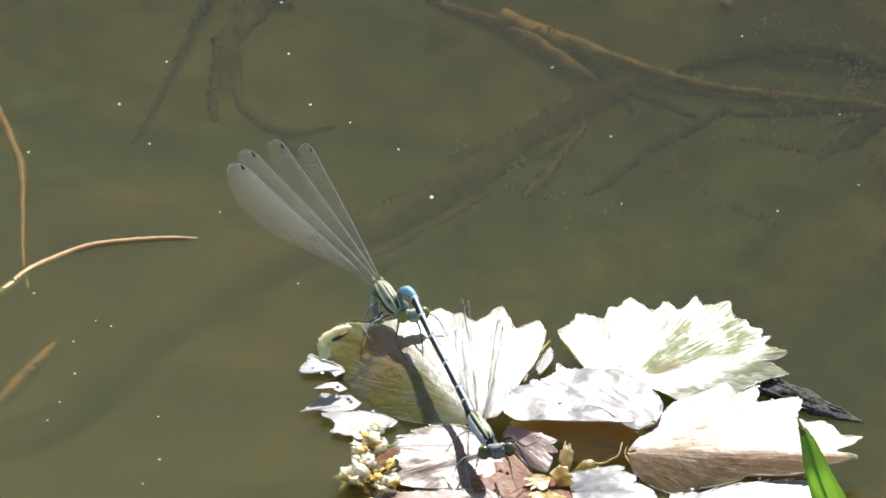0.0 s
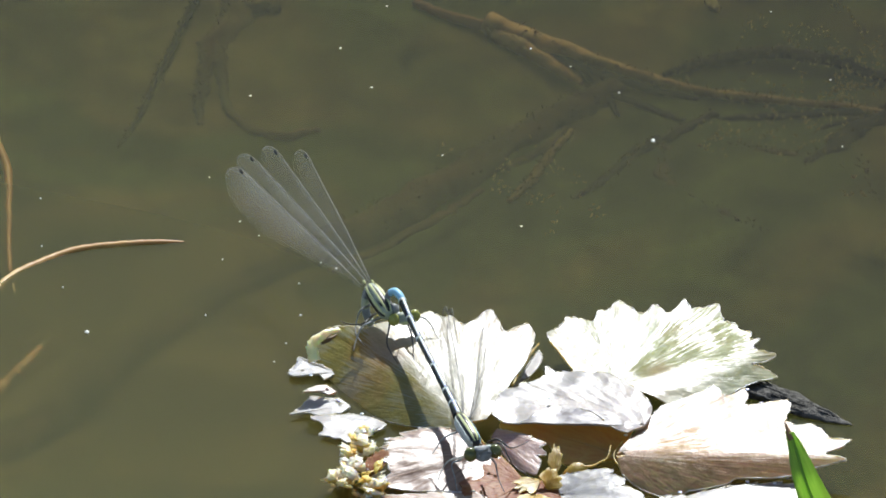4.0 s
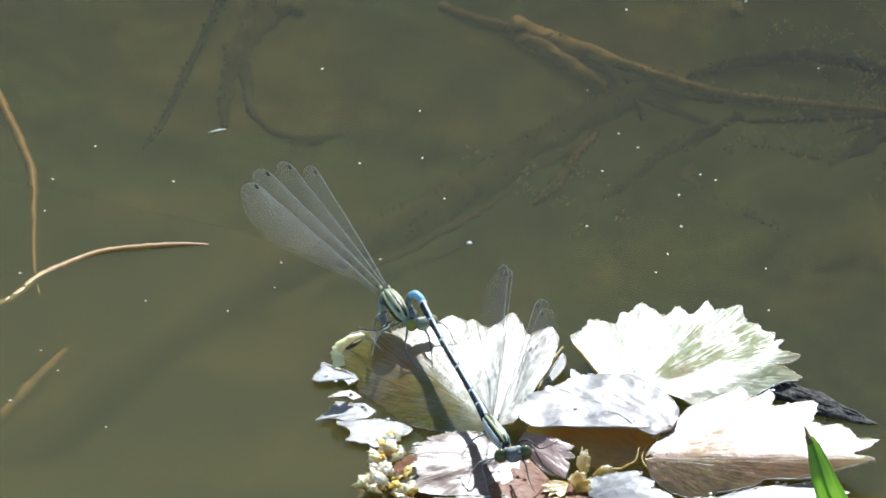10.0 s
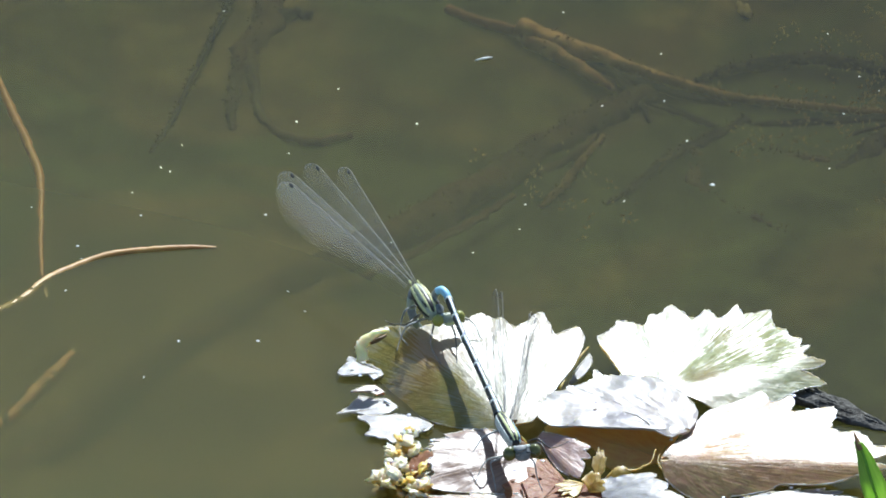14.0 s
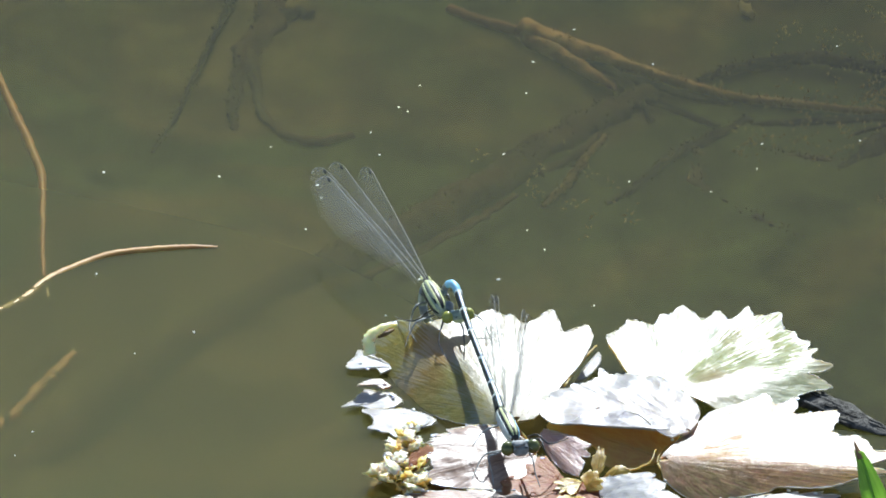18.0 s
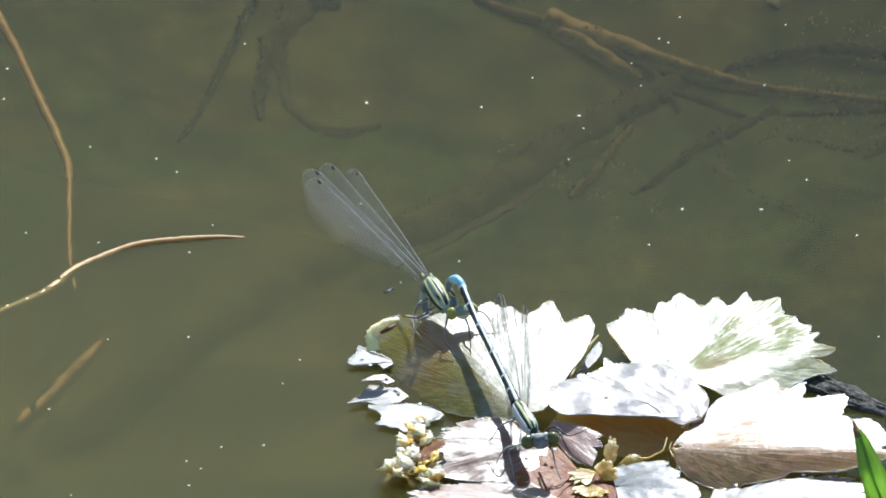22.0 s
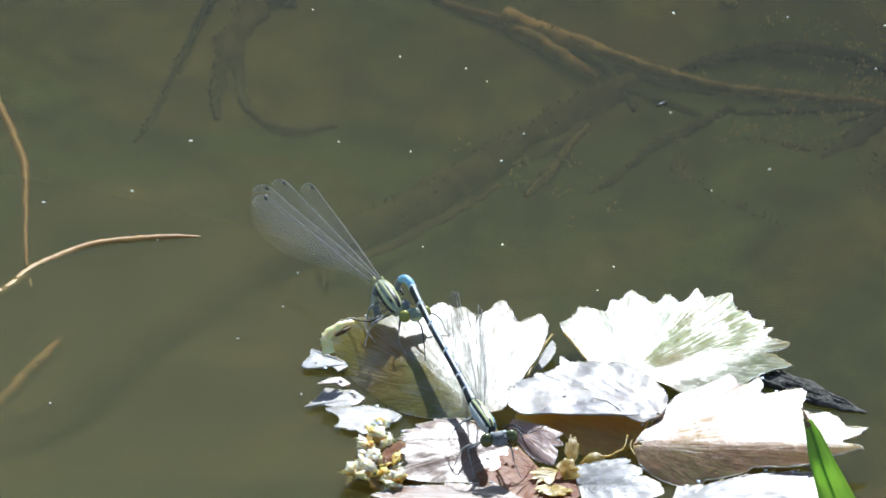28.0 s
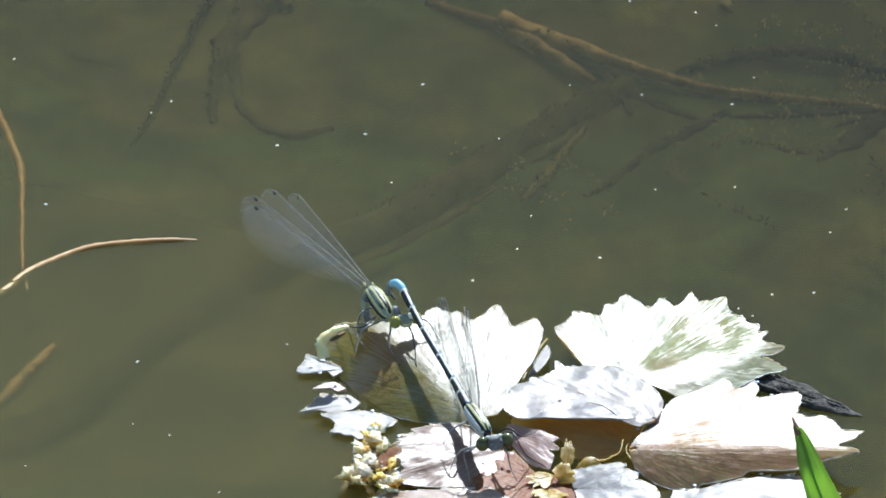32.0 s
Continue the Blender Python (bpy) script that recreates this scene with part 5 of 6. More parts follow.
def flying_male():
    """A bright blue male in flight, body along y, wings held out."""
    f = thing("flying_damselfly", (0, 0, 0), "bright blue and black damselfly in darting flight", "damselfly")
    turn = facing((0, 1, 0))
    part("thorax", blob((0, 0, 0), (1.3, 2.6, 1.5), turn, 16, 12, 0.05), M_BLUE, f, "bright blue thorax")
    for w0, w1 in ((-12, 12), (35, 48), (-48, -35), (80, 95), (-95, -80)):
        part("thorax_stripe", stripe((0, 0, 0), (1.3, 2.6, 1.5), turn, w0, w1), M_BLACK, f, "black stripe")
    head(f, (0, 3.1, 0.1), turn, M_BLUE, M_BLUE, 1.0)
    line = [(0, -2.2, 0.2, 0.6), (0, -6, 0.1, 0.42), (0, -10, 0, 0.4), (0, -14, -0.2, 0.4), (0, -18, -0.4, 0.42), (0, -21, -0.6, 0.5), (0, -24, -0.9, 0.55), (0, -25, -1.0, 0.4)]
    for i, (p, q) in enumerate(zip(line, line[1:])):
        part("abdomen_segment", tube([p, q], 10, 4), M_BLUE if i in (0, 5, 6) else M_LEGP, f, "bright blue segment" if i in (0, 5, 6) else "pale olive segment")
    for s, y, lift in ((-1, 0.6, 5), (1, 0.6, 5), (-1, -0.6, 9), (1, -0.6, 9)):
        wg = wing(f, 20.0, 4.0, blur=True)
        wg.matrix_basis = wing_pose((0.5 * s, y, 1.3), (15 * s, y - 6, lift), (0, -1, 0))
    return f


flyer = flying_male()


M_GAUZE = mat("gauzy_wing", (0.62, 0.62, 0.58), (0.74, 0.74, 0.70), scale=900, rough=0.4, alpha=0.4, bump=0)


def small_fly(label):
    """A pale small winged insect skimming the water."""
    f = thing("skimming_insect", (0, 0, 0), label, "insect", "skimming insects")
    part("body", blob((0, 0, 0), (0.5, 2.2, 0.5), None, 12, 8, 0.1), M_GREY, f)
    for s in (-1, 1):
        part("wing", blob((0.9 * s, -1.4, 0.5), (0.9, 3.2, 0.07), Euler((0.1, 0.3 * s, 0.25 * s)), 14, 8), M_GAUZE, f, "pale translucent wing")
    return f


fly_a, fly_b = small_fly("pale winged insect skimming over the pond"), small_fly("pale winged insect skimming over the pond")


# ---- drift on the water ----
def flake_mesh(seed, stretch):
    bm = blob((0, 0, 0), (0.2 * stretch, 0.2, 0.09), None, 8, 6, 0.7, seed=seed)
    for v in bm.verts:
        v.co *= MM
    for f in bm.faces:
        f.smooth = True
    me = bpy.data.meshes.new("speck")
    bm.to_mesh(me)
    bm.free()
    me.materials.append(M_SPECK)
    return me


FLAKES = [flake_mesh(k, 1 + 0.3 * (k % 3)) for k in range(5)]
DRIFT = Vector((5.83, 3.0, 0))
SPECKS = []


def add_specks(rows, seed):
    rng = random.Random(seed)
    for x, y, s in rows:
        ob = tagged(new("floating_speck", FLAKES[rng.randrange(5)]), "tiny pale speck of fluff drifting on the water", "debris", "floating specks")
        ob.scale = (0.6 * s, 0.6 * s, 0.6 * s)
        SPECKS.append((ob, Vector((x, y, 0.03)), rng.uniform(0, 360), DRIFT))


add_specks((
    (-105.35, 7.32, 0.62), (-93.84, -8.43, 0.58), (-111.33, -24.14, 0.67), (-98.67, -21.32, 0.6), (-109.26, -19.75, 0.57), (-114.11, -29.19, 0.67),
    (-113.21, -33.66, 0.83), (-86, -15.44, 0.79), (-97.94, -15, 0.78), (-65.55, -30.82, 0.62), (-59.24, -18.8, 0.71), (-61.68, -1.34, 0.63),
    (-45.02, 2.79, 0.6), (-40.09, -8.72, 0.58), (-43.62, -13.37, 0.61), (-45.2, -24.3, 0.83), (-41.96, -5.88, 0.8), (-67.62, -11.8, 0.79),
    (-61.44, -10.78, 0.79), (-75.3, -31.5, 0.61), (-75.86, -36.41, 0.64), (-38.45, -33.36, 0.74), (-37.29, -29.79, 0.77), (-109.23, -58.31, 1),
    (-101.45, -58.3, 1), (-98.61, -48.62, 0.58), (-96.92, -52.48, 0.73), (-92.09, -63.43, 0.75), (-90.22, -83.26, 0.7), (-88.52, -38.98, 0.6),
    (-80.46, -40.97, 0.69),
), 14)
add_specks((
    (-71.41, 7.13, 0.58),
), 45)
add_specks((
    (-16.17, 49.31, 1), (-15.38, 38.87, 0.81), (-27.53, 37.27, 0.71), (-32.16, 28.74, 1), (-13.19, 28.63, 0.82), (-9.19, 25, 0.72),
    (-29.05, 20.82, 0.81), (-41.06, 19.13, 0.8), (-1.12, 10.15, 1.7), (10.92, 36.13, 0.67), (29.84, 42.42, 0.73), (39.38, 26.7, 0.68),
    (16.63, 22.29, 0.6), (17.61, 8.92, 0.64), (32.98, 7.46, 0.79), (41.07, 12.61, 0.56), (-22, 7.24, 0.56), (-32.43, -15.14, 0.74),
    (-33.94, -14.04, 0.63), (-35.9, -24.34, 1), (-27.48, -40.83, 1), (-27.67, -32.61, 0.65), (-29.02, -45.46, 0.85), (-14.24, -6.87, 0.61),
    (-4.42, 19.69, 0.67), (-36.1, -18.1, 0.61),
), 1)
add_specks((
    (-176.27, -30.39, 1), (-176.52, -36.55, 0.63), (-167.8, -46.05, 0.66), (-161.22, -48.41, 0.77), (-152.71, -25.31, 0.65), (-140.48, -37.15, 1),
    (-129.08, -38.04, 0.82), (-124, -32.11, 0.58), (-119.37, -39.72, 1), (-118.93, -42.22, 0.62), (-120.42, -48.44, 0.78), (-110.44, -24.99, 0.73),
    (-173.87, -63.13, 0.62), (-155.51, -61.53, 0.65), (-166.72, -65.01, 0.6), (-140.93, -57.25, 0.69), (-137, -72.84, 0.56), (-131.23, -68.61, 0.76),
    (-112.54, -65.34, 0.82), (-157.65, -83.48, 0.84), (-171.06, -97.4, 1), (-157.55, -107.35, 0.84), (-156.17, -108.75, 0.56), (-168.64, -113.84, 0.64),
    (-157.29, -111.99, 0.84), (-177.3, -112.57, 0.78), (-154.23, -104.64, 0.67), (-150.12, -104.3, 0.83), (-180.92, -73.81, 0.74), (-100.94, -33.54, 0.8),
), 24)
add_specks((
    (-213.48, -66.34, 0.64), (-215.48, -68.61, 0.61), (-188.5, -62.93, 1), (-194.21, -72.91, 1), (-202.93, -75.17, 1), (-225.66, -86.85, 1),
    (-179.2, -95.66, 0.65), (-177.79, -89.08, 0.55), (-191.61, -82.59, 0.56), (-165.5, -83.94, 0.6), (-157.73, -66.91, 0.79), (-159.15, -51.05, 0.66),
    (-148.37, -92.43, 0.64), (-146.75, -87.86, 0.58), (-201.71, -114.31, 0.84), (-216.3, -117.71, 1), (-216.61, -129.68, 0.61), (-213.02, -131.85, 0.57),
    (-226.92, -137.68, 0.57), (-208.11, -142.74, 0.6), (-183.54, -101.87, 0.75), (-229.22, -57.8, 0.59),
), 33)
add_specks(((-56.78, -27.57, 1.8),), 99)
straw = thing("floating_straw", (0, 0, 0), "tiny pale straw drifting on the water", "debris")
part("straw", tube([(-0.85, 0.3, 0.05, 0.07), (0, 0, 0.1, 0.11), (0.85, -0.25, 0.05, 0.05)], 7, 4), M_SPECK, straw)

BUG = 0.65
bug = thing("drifting_beetle", (0, 0, 0), "small dark drowned beetle drifting on the water", "insect")
part("body", blob((0, 0, 0.1), (0.75, 0.3, 0.22), None, 14, 10, 0.3), M_BLACK, bug)
part("head", blob((0.8, 0.15, 0.12), (0.28, 0.24, 0.2), None, 10, 8, 0.1), M_BLACK, bug)
bug.scale = (BUG, BUG, BUG)
for sx in (-0.4, 0.1, 0.5):
    for sy in (-1, 1):
        part("leg", tube([(sx, 0.2 * sy, 0.1, 0.05), (sx - 0.1, 0.5 * sy, 0.08, 0.04), (sx - 0.25, 0.75 * sy, 0.02, 0.03)], 5, 2), M_BLACK, bug)


# ---- what moves ----
def motions():
    # slow turning and drifting of the rosette: seconds, shift in mm, turn in degrees
    raft_rows = (
        (0, -0.01, 0.07, 0.36), (0.5, 0, -0.04, -0.02), (1, 0, 0.07, -0.26), (1.5, 0.69, 0.09, -1.59), (2, 1.09, 0.25, -2.35),
        (2.5, 0.89, 0.31, -1.52), (3, 0.49, 0.31, -0.64), (3.5, 0.25, 0.18, 0.03), (5.5, 0.59, 0.29, 0.52), (6, 1.57, 0.01, -1.17),
        (6.5, 1.05, 0.23, 0.32), (7, 0.35, 0.12, 1.89), (7.5, -0.34, 0.11, 2.93), (8, -0.31, 0.07, 2.77), (8.5, -0.04, -0.02, 2.19),
        (9, -0.08, -0.17, 2.06), (9.5, 0.15, -0.25, 1.64), (10, 0.34, 0.12, 1.55), (10.5, 0.34, -0.02, 1.91), (11, 0.65, 0.33, 0.99),
        (11.5, 1.36, 0.51, -1.1), (12, 1.46, 0.42, -1.06), (12.5, 0.93, 0.44, 0.28), (13, 1.07, 0.52, -0.18), (13.5, 1.41, 0.82, -1.26),
        (14, 1.78, 0.67, -1.31), (14.5, 1.89, 0.6, -0.72), (16.5, 1.62, 0.76, -0.79), (17, 1.37, 0.61, -0.98), (17.5, 1.81, 0.78, -2.55),
        (18, 2.09, 0.97, -3.76), (18.5, 1.63, 0.76, -2.49), (19, 0.46, 0.73, 0.26), (19.5, 0.05, 0.84, 0.43), (20, 0.28, 0.58, -0.15),
        (20.5, 0.54, 0.73, -0.8), (21, 0.34, 0.77, -1.18), (21.5, 0.27, 0.97, -0.49), (22, 0.08, 1.04, -0.69), (22.5, 0, 1.16, -0.46),
        (23, -0.26, 1.25, -0.27), (23.5, -0.35, 1.07, 0.03), (24, -0.15, 1.28, -0.09), (24.5, -0.3, 0.95, 0.45), (25, -0.46, 1.11, 0.67),
        (25.5, -0.27, 1.1, 0.57), (27.5, 0.2, 1.12, 1.14), (28, 0.08, 1.02, 1.21), (28.5, 0.2, 0.83, 1.02), (29, 0.16, 0.93, 1.16),
        (29.5, -0.06, 1, 1.17), (30, 0.31, 0.98, -0.06), (30.5, 0.92, 1.08, -1.39), (31, 0.74, 0.93, -0.91), (31.5, 0.63, 0.88, -0.32),
        (32, -0.04, 0.84, 1.52),
    )
    # the pair shift a little on their leaf: seconds, female dx, dy, male dx, dy, turn
    pair_rows = (
        (0, 0.1, 0.6, 0, 0, 0), (0.5, -0.01, 0.51, -0.04, -0.05, 0.28), (1, -0.11, 0.31, -0.11, -0.08, 0.48), (1.5, -0.2, 0.2, -0.22, -0.05, 0.55),
        (2, -0.17, 0.28, -0.3, 0.02, 0.4), (2.5, -0.03, 0.39, -0.27, 0.03, 0.16), (3, 0.17, 0.45, -0.18, 0.03, -0.12), (3.5, 0.25, 0.53, -0.17, 0.12, -0.29),
        (5.5, 0.14, 0.66, -0.28, 0.29, -0.28), (6, -0.01, 0.76, -0.39, 0.42, -0.19), (6.5, 0.02, 0.82, -0.33, 0.47, -0.11), (7, 0.15, 0.85, -0.15, 0.44, -0.02),
        (7.5, 0.2, 0.88, -0.09, 0.38, 0.02), (8, 0.15, 0.86, -0.11, 0.32, 0.09), (8.5, 0.04, 0.72, -0.08, 0.22, 0.3), (9, -0.03, 0.64, -0.06, 0.27, 0.41),
        (9.5, -0.12, 0.58, -0.09, 0.45, 0.43), (10, -0.32, 0.46, -0.17, 0.66, 0.6), (10.5, -0.5, 0.38, -0.31, 0.83, 0.72), (11, -0.57, 0.38, -0.44, 0.89, 0.61),
        (11.5, -0.62, 0.38, -0.54, 0.91, 0.53), (12, -0.6, 0.41, -0.54, 0.9, 0.5), (12.5, -0.44, 0.52, -0.48, 0.83, 0.29), (13, -0.29, 0.59, -0.47, 0.78, 0.01),
        (13.5, -0.28, 0.62, -0.54, 0.75, -0.17), (14, -0.3, 0.66, -0.62, 0.71, -0.29), (14.5, -0.41, 0.68, -0.65, 0.77, -0.06), (16.5, -0.51, 0.46, -0.63, 0.83, 0.43),
        (17, -0.51, 0.35, -0.62, 0.84, 0.44), (17.5, -0.39, 0.36, -0.66, 0.95, -0.01), (18, -0.26, 0.37, -0.65, 1.06, -0.31), (18.5, -0.08, 0.31, -0.48, 1.02, -0.39),
        (19, 0.17, 0.23, -0.25, 0.92, -0.44), (19.5, 0.29, 0.19, -0.13, 0.9, -0.51), (20, 0.32, 0.15, -0.14, 0.93, -0.6), (20.5, 0.28, 0.11, -0.17, 1, -0.62),
        (21, 0.2, 0.02, -0.19, 1.06, -0.49), (21.5, 0.13, -0.07, -0.13, 0.94, -0.23), (22, 0.08, -0.08, -0.07, 0.82, -0.01), (22.5, 0.05, -0.1, -0.02, 0.87, 0.18),
        (23, 0.12, -0.14, 0.06, 0.91, 0.15), (23.5, 0.21, -0.09, 0.05, 0.89, -0.12), (24, 0.12, -0.07, -0.05, 0.92, -0.17), (24.5, 0.04, -0.18, -0.11, 1.02, -0.03),
        (25, 0.04, -0.24, -0.14, 1.11, 0), (25.5, -0.05, -0.26, -0.24, 1.17, 0.05), (27.5, -0.04, -0.35, -0.33, 1.19, 0.16), (28, -0.02, -0.35, -0.35, 1.15, 0.17),
        (28.5, 0, -0.3, -0.36, 1.15, 0.07), (29, 0.04, -0.21, -0.36, 1.16, -0.01), (29.5, -0.02, -0.17, -0.33, 1.09, 0.16), (30, -0.2, -0.22, -0.41, 1.14, 0.4),
        (30.5, -0.46, -0.32, -0.55, 1.34, 0.66), (31, -0.6, -0.44, -0.58, 1.39, 0.91), (31.5, -0.53, -0.56, -0.5, 1.35, 0.93), (32, -0.42, -0.56, -0.41, 1.32, 0.85),
    )
    rafts = [(t, Matrix.Translation((RAFT + Vector((dx, dy, 0))) * MM) @ pose(0, 0, 0, 0, 0, a)) for t, dx, dy, a in raft_rows]
    walk(rosette, rafts)
    for ob in RIDERS:
        home = Matrix.Translation(ob.location - RAFT * MM)
        walk(ob, [(t, m @ home) for t, m in rafts])
    for ob, base, k in ((female, FEM, 1), (male, MALE, 3)):
        rows = []
        for (t, m), p in zip(rafts, pair_rows):
            turn = p[5] if ob == male else 0
            rows.append((t, m @ Matrix.Translation((base - RAFT + Vector((p[k], p[k + 1], 0))) * MM) @ pose(0, 0, 0, 0, 0, turn)))
        walk(ob, rows)
    # the female's four wings sink slowly: seconds, then the way to each tip in mm
    tips = (
        (0, -12.92, 19.27, 2.9, -12.89, 22.5, 2.9, -9.97, 24.11, 2.9, -7, 24.03, 2.3),
        (2, -12.57, 20.4, 2.7, -13, 23.54, 2.7, -10.4, 25.04, 2.7, -7.53, 24.48, 2.1),
        (3.5, -12.43, 20.39, 2.5, -12.17, 23.01, 2.5, -9.94, 24.39, 2.5, -6.72, 24.2, 1.9),
        (5.5, -12.34, 20.04, 2.2, -12.05, 22.77, 2.2, -9.32, 24.13, 2.2, -6.34, 23.79, 1.6),
        (6.8, -12.21, 20.65, 2, -12.08, 23.37, 2, -9.76, 24.2, 2, -6.73, 23.95, 1.4),
        (8, -11.79, 21.57, 1.7, -11.82, 24.53, 1.7, -9.29, 25.28, 1.7, -6.53, 24.59, 1.1),
        (10, -12.22, 20.71, 1.3, -12.12, 24.05, 1.3, -9.79, 25.24, 1.3, -6.9, 24.35, 0.7),
        (12, -12.09, 20.24, 0.9, -12.51, 23.23, 0.9, -10.49, 24.66, 0.9, -7.58, 24.53, 0.3),
        (14, -12.17, 19.82, 0.5, -12.87, 21.7, 0.5, -10.62, 23.51, 0.5, -7.61, 24.15, -0.1),
        (16.5, -11.65, 21.04, 0.1, -12.52, 22.92, 0.1, -10.92, 24.07, 0.1, -8.14, 24.31, -0.5),
        (18, -11.1, 22.36, -0.1, -12.13, 23.24, -0.1, -10.73, 24.6, -0.1, -7.76, 24.75, -0.7),
        (20, -11.25, 22.2, -0.4, -12.41, 23.95, -0.4, -10.42, 24.34, -0.4, -7.51, 24.05, -1),
        (22, -11.29, 22.45, -0.4, -12.47, 24.45, -0.4, -10.67, 24.99, -0.4, -8.06, 24.59, -1),
        (24, -11.49, 22.92, -0.6, -12.1, 24.55, -0.6, -10.23, 25.07, -0.6, -7.31, 25.02, -1.2),
        (25.5, -11.54, 22.83, -1.3, -12, 24.7, -1.3, -10.06, 25.56, -1.3, -7.39, 25.48, -1.9),
        (28, -11.33, 22.98, -1.9, -11.95, 24.97, -1.9, -10.06, 25.81, -1.9, -7.2, 26.19, -2.5),
        (30, -11.97, 22.51, -2.7, -12.69, 23.63, -2.7, -10.71, 25.26, -2.7, -7.92, 26.2, -3.3),
        (31, -11.66, 22.84, -2.9, -12.28, 24.47, -2.9, -10.45, 26.25, -2.9, -7.8, 27.11, -3.5),
        (32, -11.57, 23.79, -2.5, -12.13, 25.16, -2.5, -10.28, 26.73, -2.5, -7.85, 27.1, -3.1),
    )
    for i, wg in enumerate(f_wings):
        hinge = F_HINGE + Vector(((-0.9, -0.15, 0, 0.1)[i], 0.1 * i, 0))
        walk(wg, [(row[0], wing_pose(hinge, hinge + Vector(row[1 + 3 * i:4 + 3 * i]), (-0.45, 0.1, -0.6))) for row in tips])
    # the male's wings: folded over the back, flicked open as another flies past: seconds, then the way to the outer tips
    flicks = (
        (0, -1.07, 20.83, 1.6, 2.3, 20.5, -1.2, 0.15), (3, -1.27, 20.85, 1.1, 2.16, 20.34, -1.8, 0.15),
        (6, -1.82, 20.96, 1, 1.9, 20.39, -1.5, 0.15), (8.5, -1.18, 21, 1.3, 1.75, 20.53, -0.7, 0.15),
        (8.8, -1.18, 21, 1.3, 1.75, 20.55, -0.9, 0.15), (9, 2.19, 19.81, 6.8, 5.66, 19.62, 2.5, 0.8),
        (9.5, 2.08, 19.35, 7.8, 5.37, 19.8, 2.4, 0.8), (10, 2.56, 20.02, 5.9, 5.15, 19.99, 1.1, 0.8),
        (10.5, 1.87, 20.23, 5.5, 4.77, 20.04, 0.2, 0.15), (11, 2.09, 20.28, 4.8, 4.42, 20.11, -0.4, 0.15),
        (11.5, -0.1, 20.57, 3.9, 2.45, 20.48, -0.8, 0.15), (12, -0.95, 20.75, 3.3, 2.33, 20.51, -0.7, 0.15),
        (13, -0.92, 20.72, 3, 2.37, 20.41, -0.2, 0.15), (14.5, -1.27, 20.75, 2.7, 1.83, 20.47, -0.4, 0.15),
        (16.5, -2.25, 20.71, 2.2, 0.54, 20.55, -0.4, 0.15), (18, -2.41, 20.8, 1.6, 0.35, 20.51, -0.5, 0.15),
        (19, -1.94, 20.93, 1.2, 0.42, 20.6, -0.6, 0.15), (21, -2.29, 20.79, 1, -0.14, 20.51, -0.8, 0.15),
        (23, -2.1, 20.95, 0.9, 0.11, 20.58, -0.8, 0.15), (25, -1.84, 20.96, 0.6, 0.26, 20.6, -1.4, 0.15),
        (27.5, -1.83, 20.84, 1.1, 0.31, 20.56, -1, 0.15), (28, -1.7, 20.89, 1.2, 0.41, 20.61, -0.9, 0.15),
        (30, -1.48, 20.91, 1.1, 0.79, 20.65, -0.9, 0.15), (32, -2.1, 20.84, 0.9, -0.1, 20.51, -0.6, 0.15),
    )
    for i, wg in enumerate(m_wings):
        hinge = M_HINGE + Vector((0.5 * (i % 2) - 0.25, 0.3 * (i // 2), 0))
        keys = []
        for row in flicks:
            p, q = Vector(row[1:4]), Vector(row[4:7])
            way = (p, q, p.lerp(q, 0.16), q.lerp(p, 0.16))[i]
            wide = row[7]
            keys.append((row[0], wing_pose(hinge, hinge + way, (-0.06 - wide if i % 2 == 0 else 0.06 + wide, -0.15, -1))))
        walk(wg, keys)
    # grass blade sways
    walk(blade, [(t, Matrix.Translation(blade_home + Vector((dx, dy, 0)) * MM)) for t, dx, dy in (
        (0, 0, 0), (3, -0.02, -0.44), (6, 0.45, 0.25), (9, -0.96, -0.67), (10.5, 0.27, -0.44), (13, 3.56, -0.89),
        (14.5, 3.67, -1.17), (16.5, 3.71, -1.92), (18, 3.47, -2.82), (19, 1.2, -0.52), (21, 0.93, -0.93), (23, 0.7, 0.12),
        (25, 0.5, 0.15), (27.5, 0.28, 1.21), (30, 0.03, 0.55), (32, -0.4, 0.33),
    )])
    for ob, at, turn, flow in SPECKS:
        walk(ob, [(t, Matrix.Translation((at + flow * t) * MM) @ pose(0, 0, 0, 0, 0, turn + 0.6 * t)) for t in (0, 16, 32)])
    walk(straw, [(t, Matrix.Translation(Vector((x, y, 0.03)) * MM) @ pose(0, 0, 0, 0, 0, 40)) for t, x, y in (
        (0, -75.95, -8.85), (6, -42.22, 12.19), (7, -37.15, 16.06), (9, -28.03, 21.96), (10, -23.45, 24.49), (12, -13.02, 30.86), (14, 2.29, 39.59), (14.5, 5.57, 41.99), (32, 103.96, 103.34),
    )])
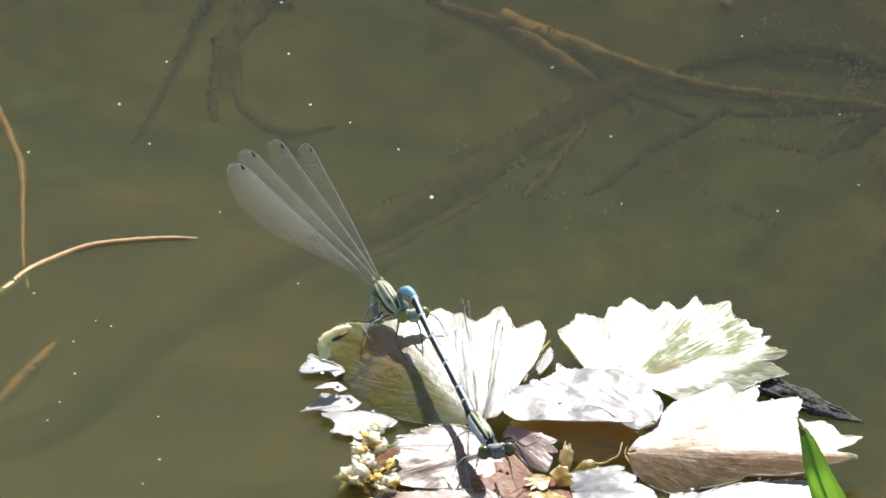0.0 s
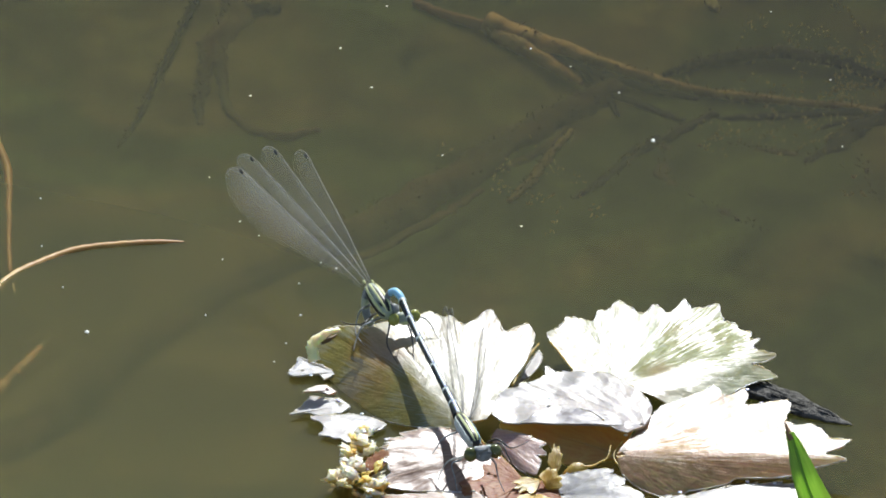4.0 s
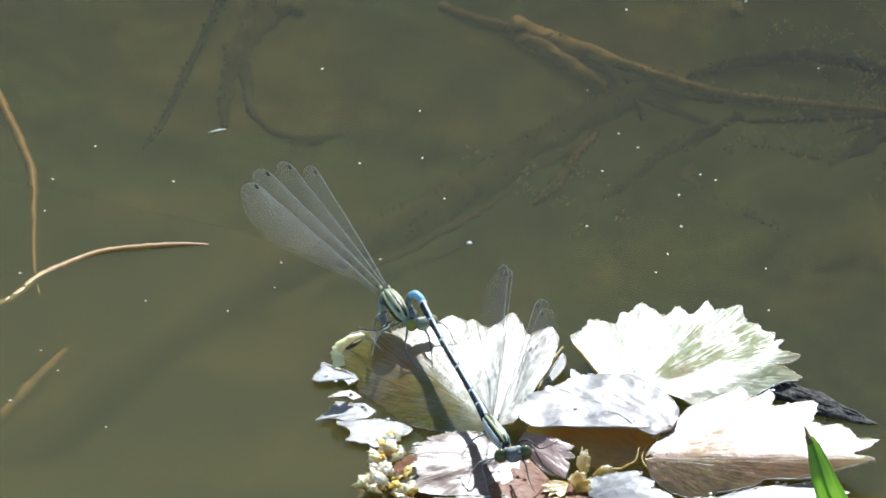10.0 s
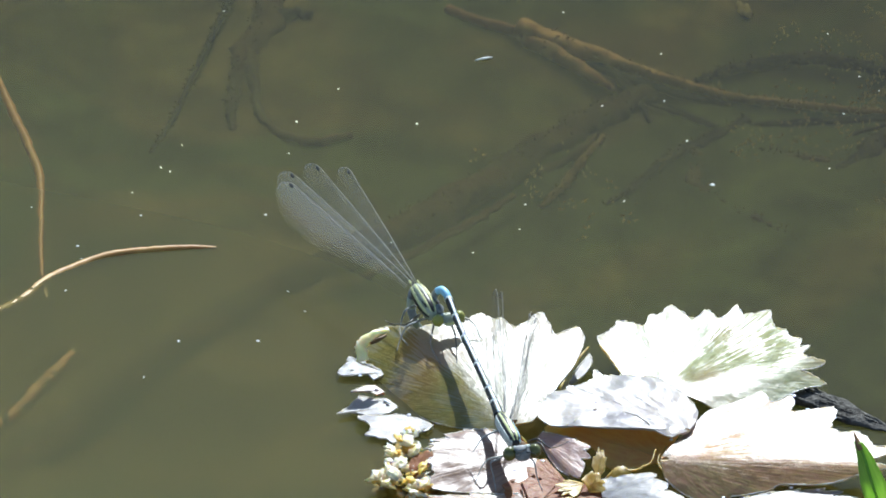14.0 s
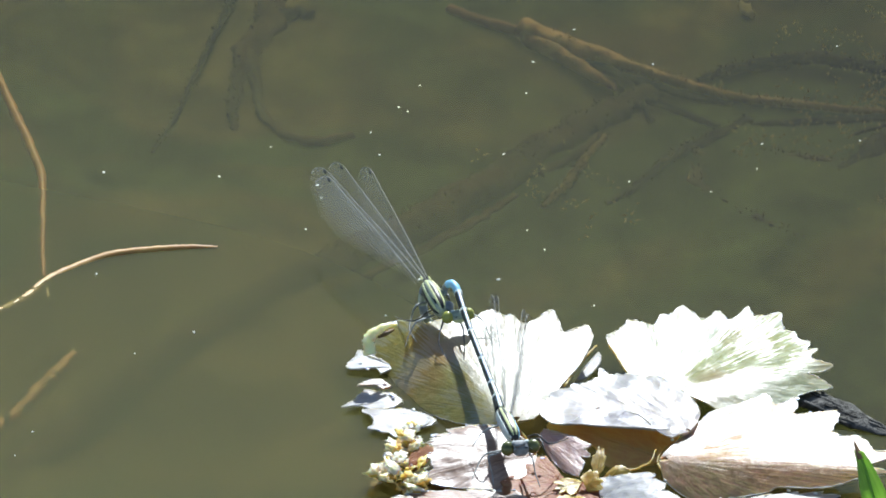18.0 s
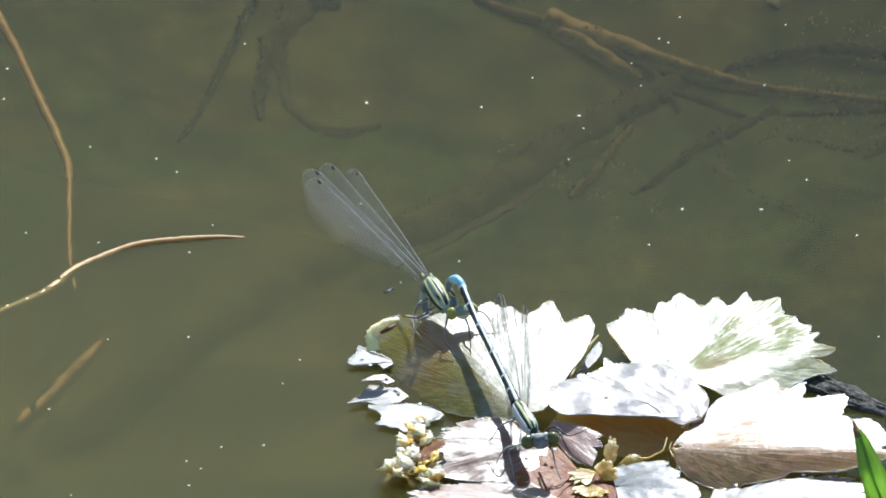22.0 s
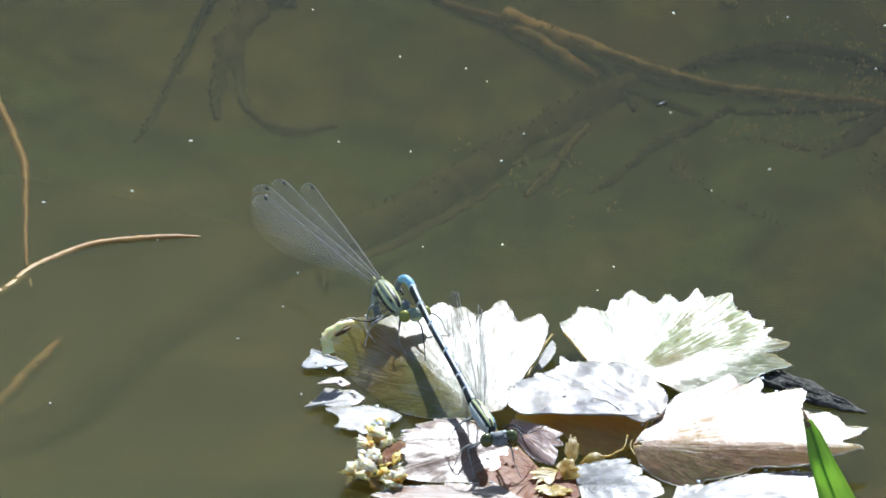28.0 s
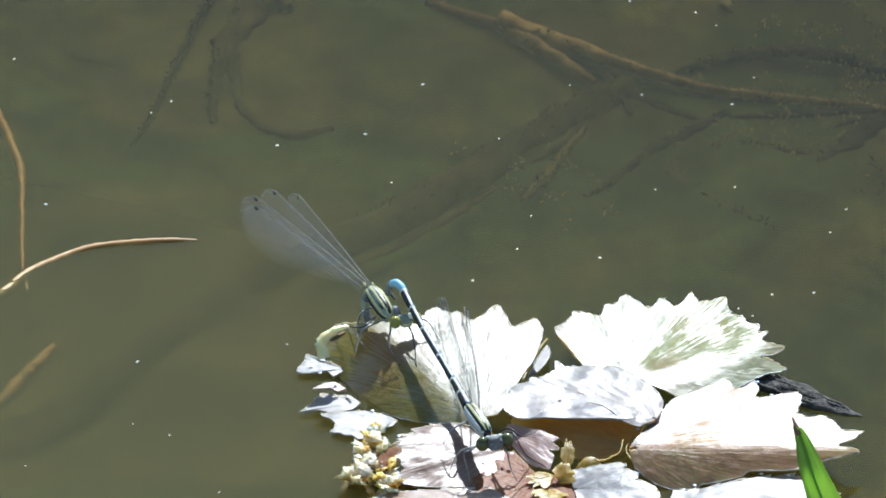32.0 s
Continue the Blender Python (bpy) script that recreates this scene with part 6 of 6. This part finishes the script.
    walk(bug, [(t, Matrix.Translation(Vector((x, y, 0)) * MM) @ pose(0, 0, 0, 0, 0, 12 + t)) for t, x, y in (
        (0, -18.81, -138.18), (19, -12.81, -38.18), (19.5, -13.97, -31.85), (20, -14.85, -28.71), (22, -9.86, -8.49), (22.5, -6.41, -3.34),
        (23, -2.53, -0.51), (23.5, 0.08, 3), (24, 3.28, 6.05), (24.5, 6.11, 8.56), (25, 8.59, 10.94), (25.5, 11.13, 13.8),
        (27.5, 18.72, 25.71), (28, 21.37, 28.28), (29, 24.05, 34.91), (30, 26.68, 40.94), (30.5, 29.87, 43.93), (32, 35.87, 55.93),
    )])
    walk(flyer, [(t, pose(x * MM, y * MM, z * MM, 0, 0, a)) for t, x, y, z, a in (
        (0, -21.79, -193.26, 25, 0), (8.6, -22.2, -152.96, 25, -10), (8.8, -23.54, -84.15, 22, -6), (8.9, -23.55, -80.93, 22, -6), (9, -23.65, -81.08, 22, -6),
        (9.1, -39.72, -52.6, 22, -38), (9.2, -61.7, -24.83, 22, -60), (9.3, -18.92, -1.29, 22, -62), (9.4, 39.24, 35.17, 25, -60), (9.6, 102.58, 88.03, 25, -60),
        (32, 104.5, 111.26, 25, -60),
    )])
    for ob, rows in ((fly_a, (
        (0, 52.32, 79.45, 3, 70), (13.9, 34.4, 76.67, 3, 100), (14, 29.16, 63.76, 3, 100), (14.1, 18.82, 39.15, 2, 100),
        (14.2, 19.68, 36, 2, 100), (14.3, 20.55, 35.36, 2, 100), (14.4, 21.55, 13.73, 3, 100), (14.5, 4.89, 44.66, 3, 60),
        (14.7, -29.3, 77.36, 5, 60), (32, -27.98, 124.02, 5, 60),
    )), (fly_b, (
        (0, 6.73, 125.48, 4, 150), (14.3, 4.84, 62.9, 4, 150), (14.4, 4.29, 43.18, 4, 160), (14.5, -9.42, 23.72, 4, 140),
        (14.7, -61.95, 6.84, 4, 100), (32, -93.59, 5.77, 4, 100),
    ))):
        walk(ob, [(t, pose(x * MM, y * MM, z * MM, 0, 0, a)) for t, x, y, z, a in rows])


blade_home = blade.location.copy()
motions()
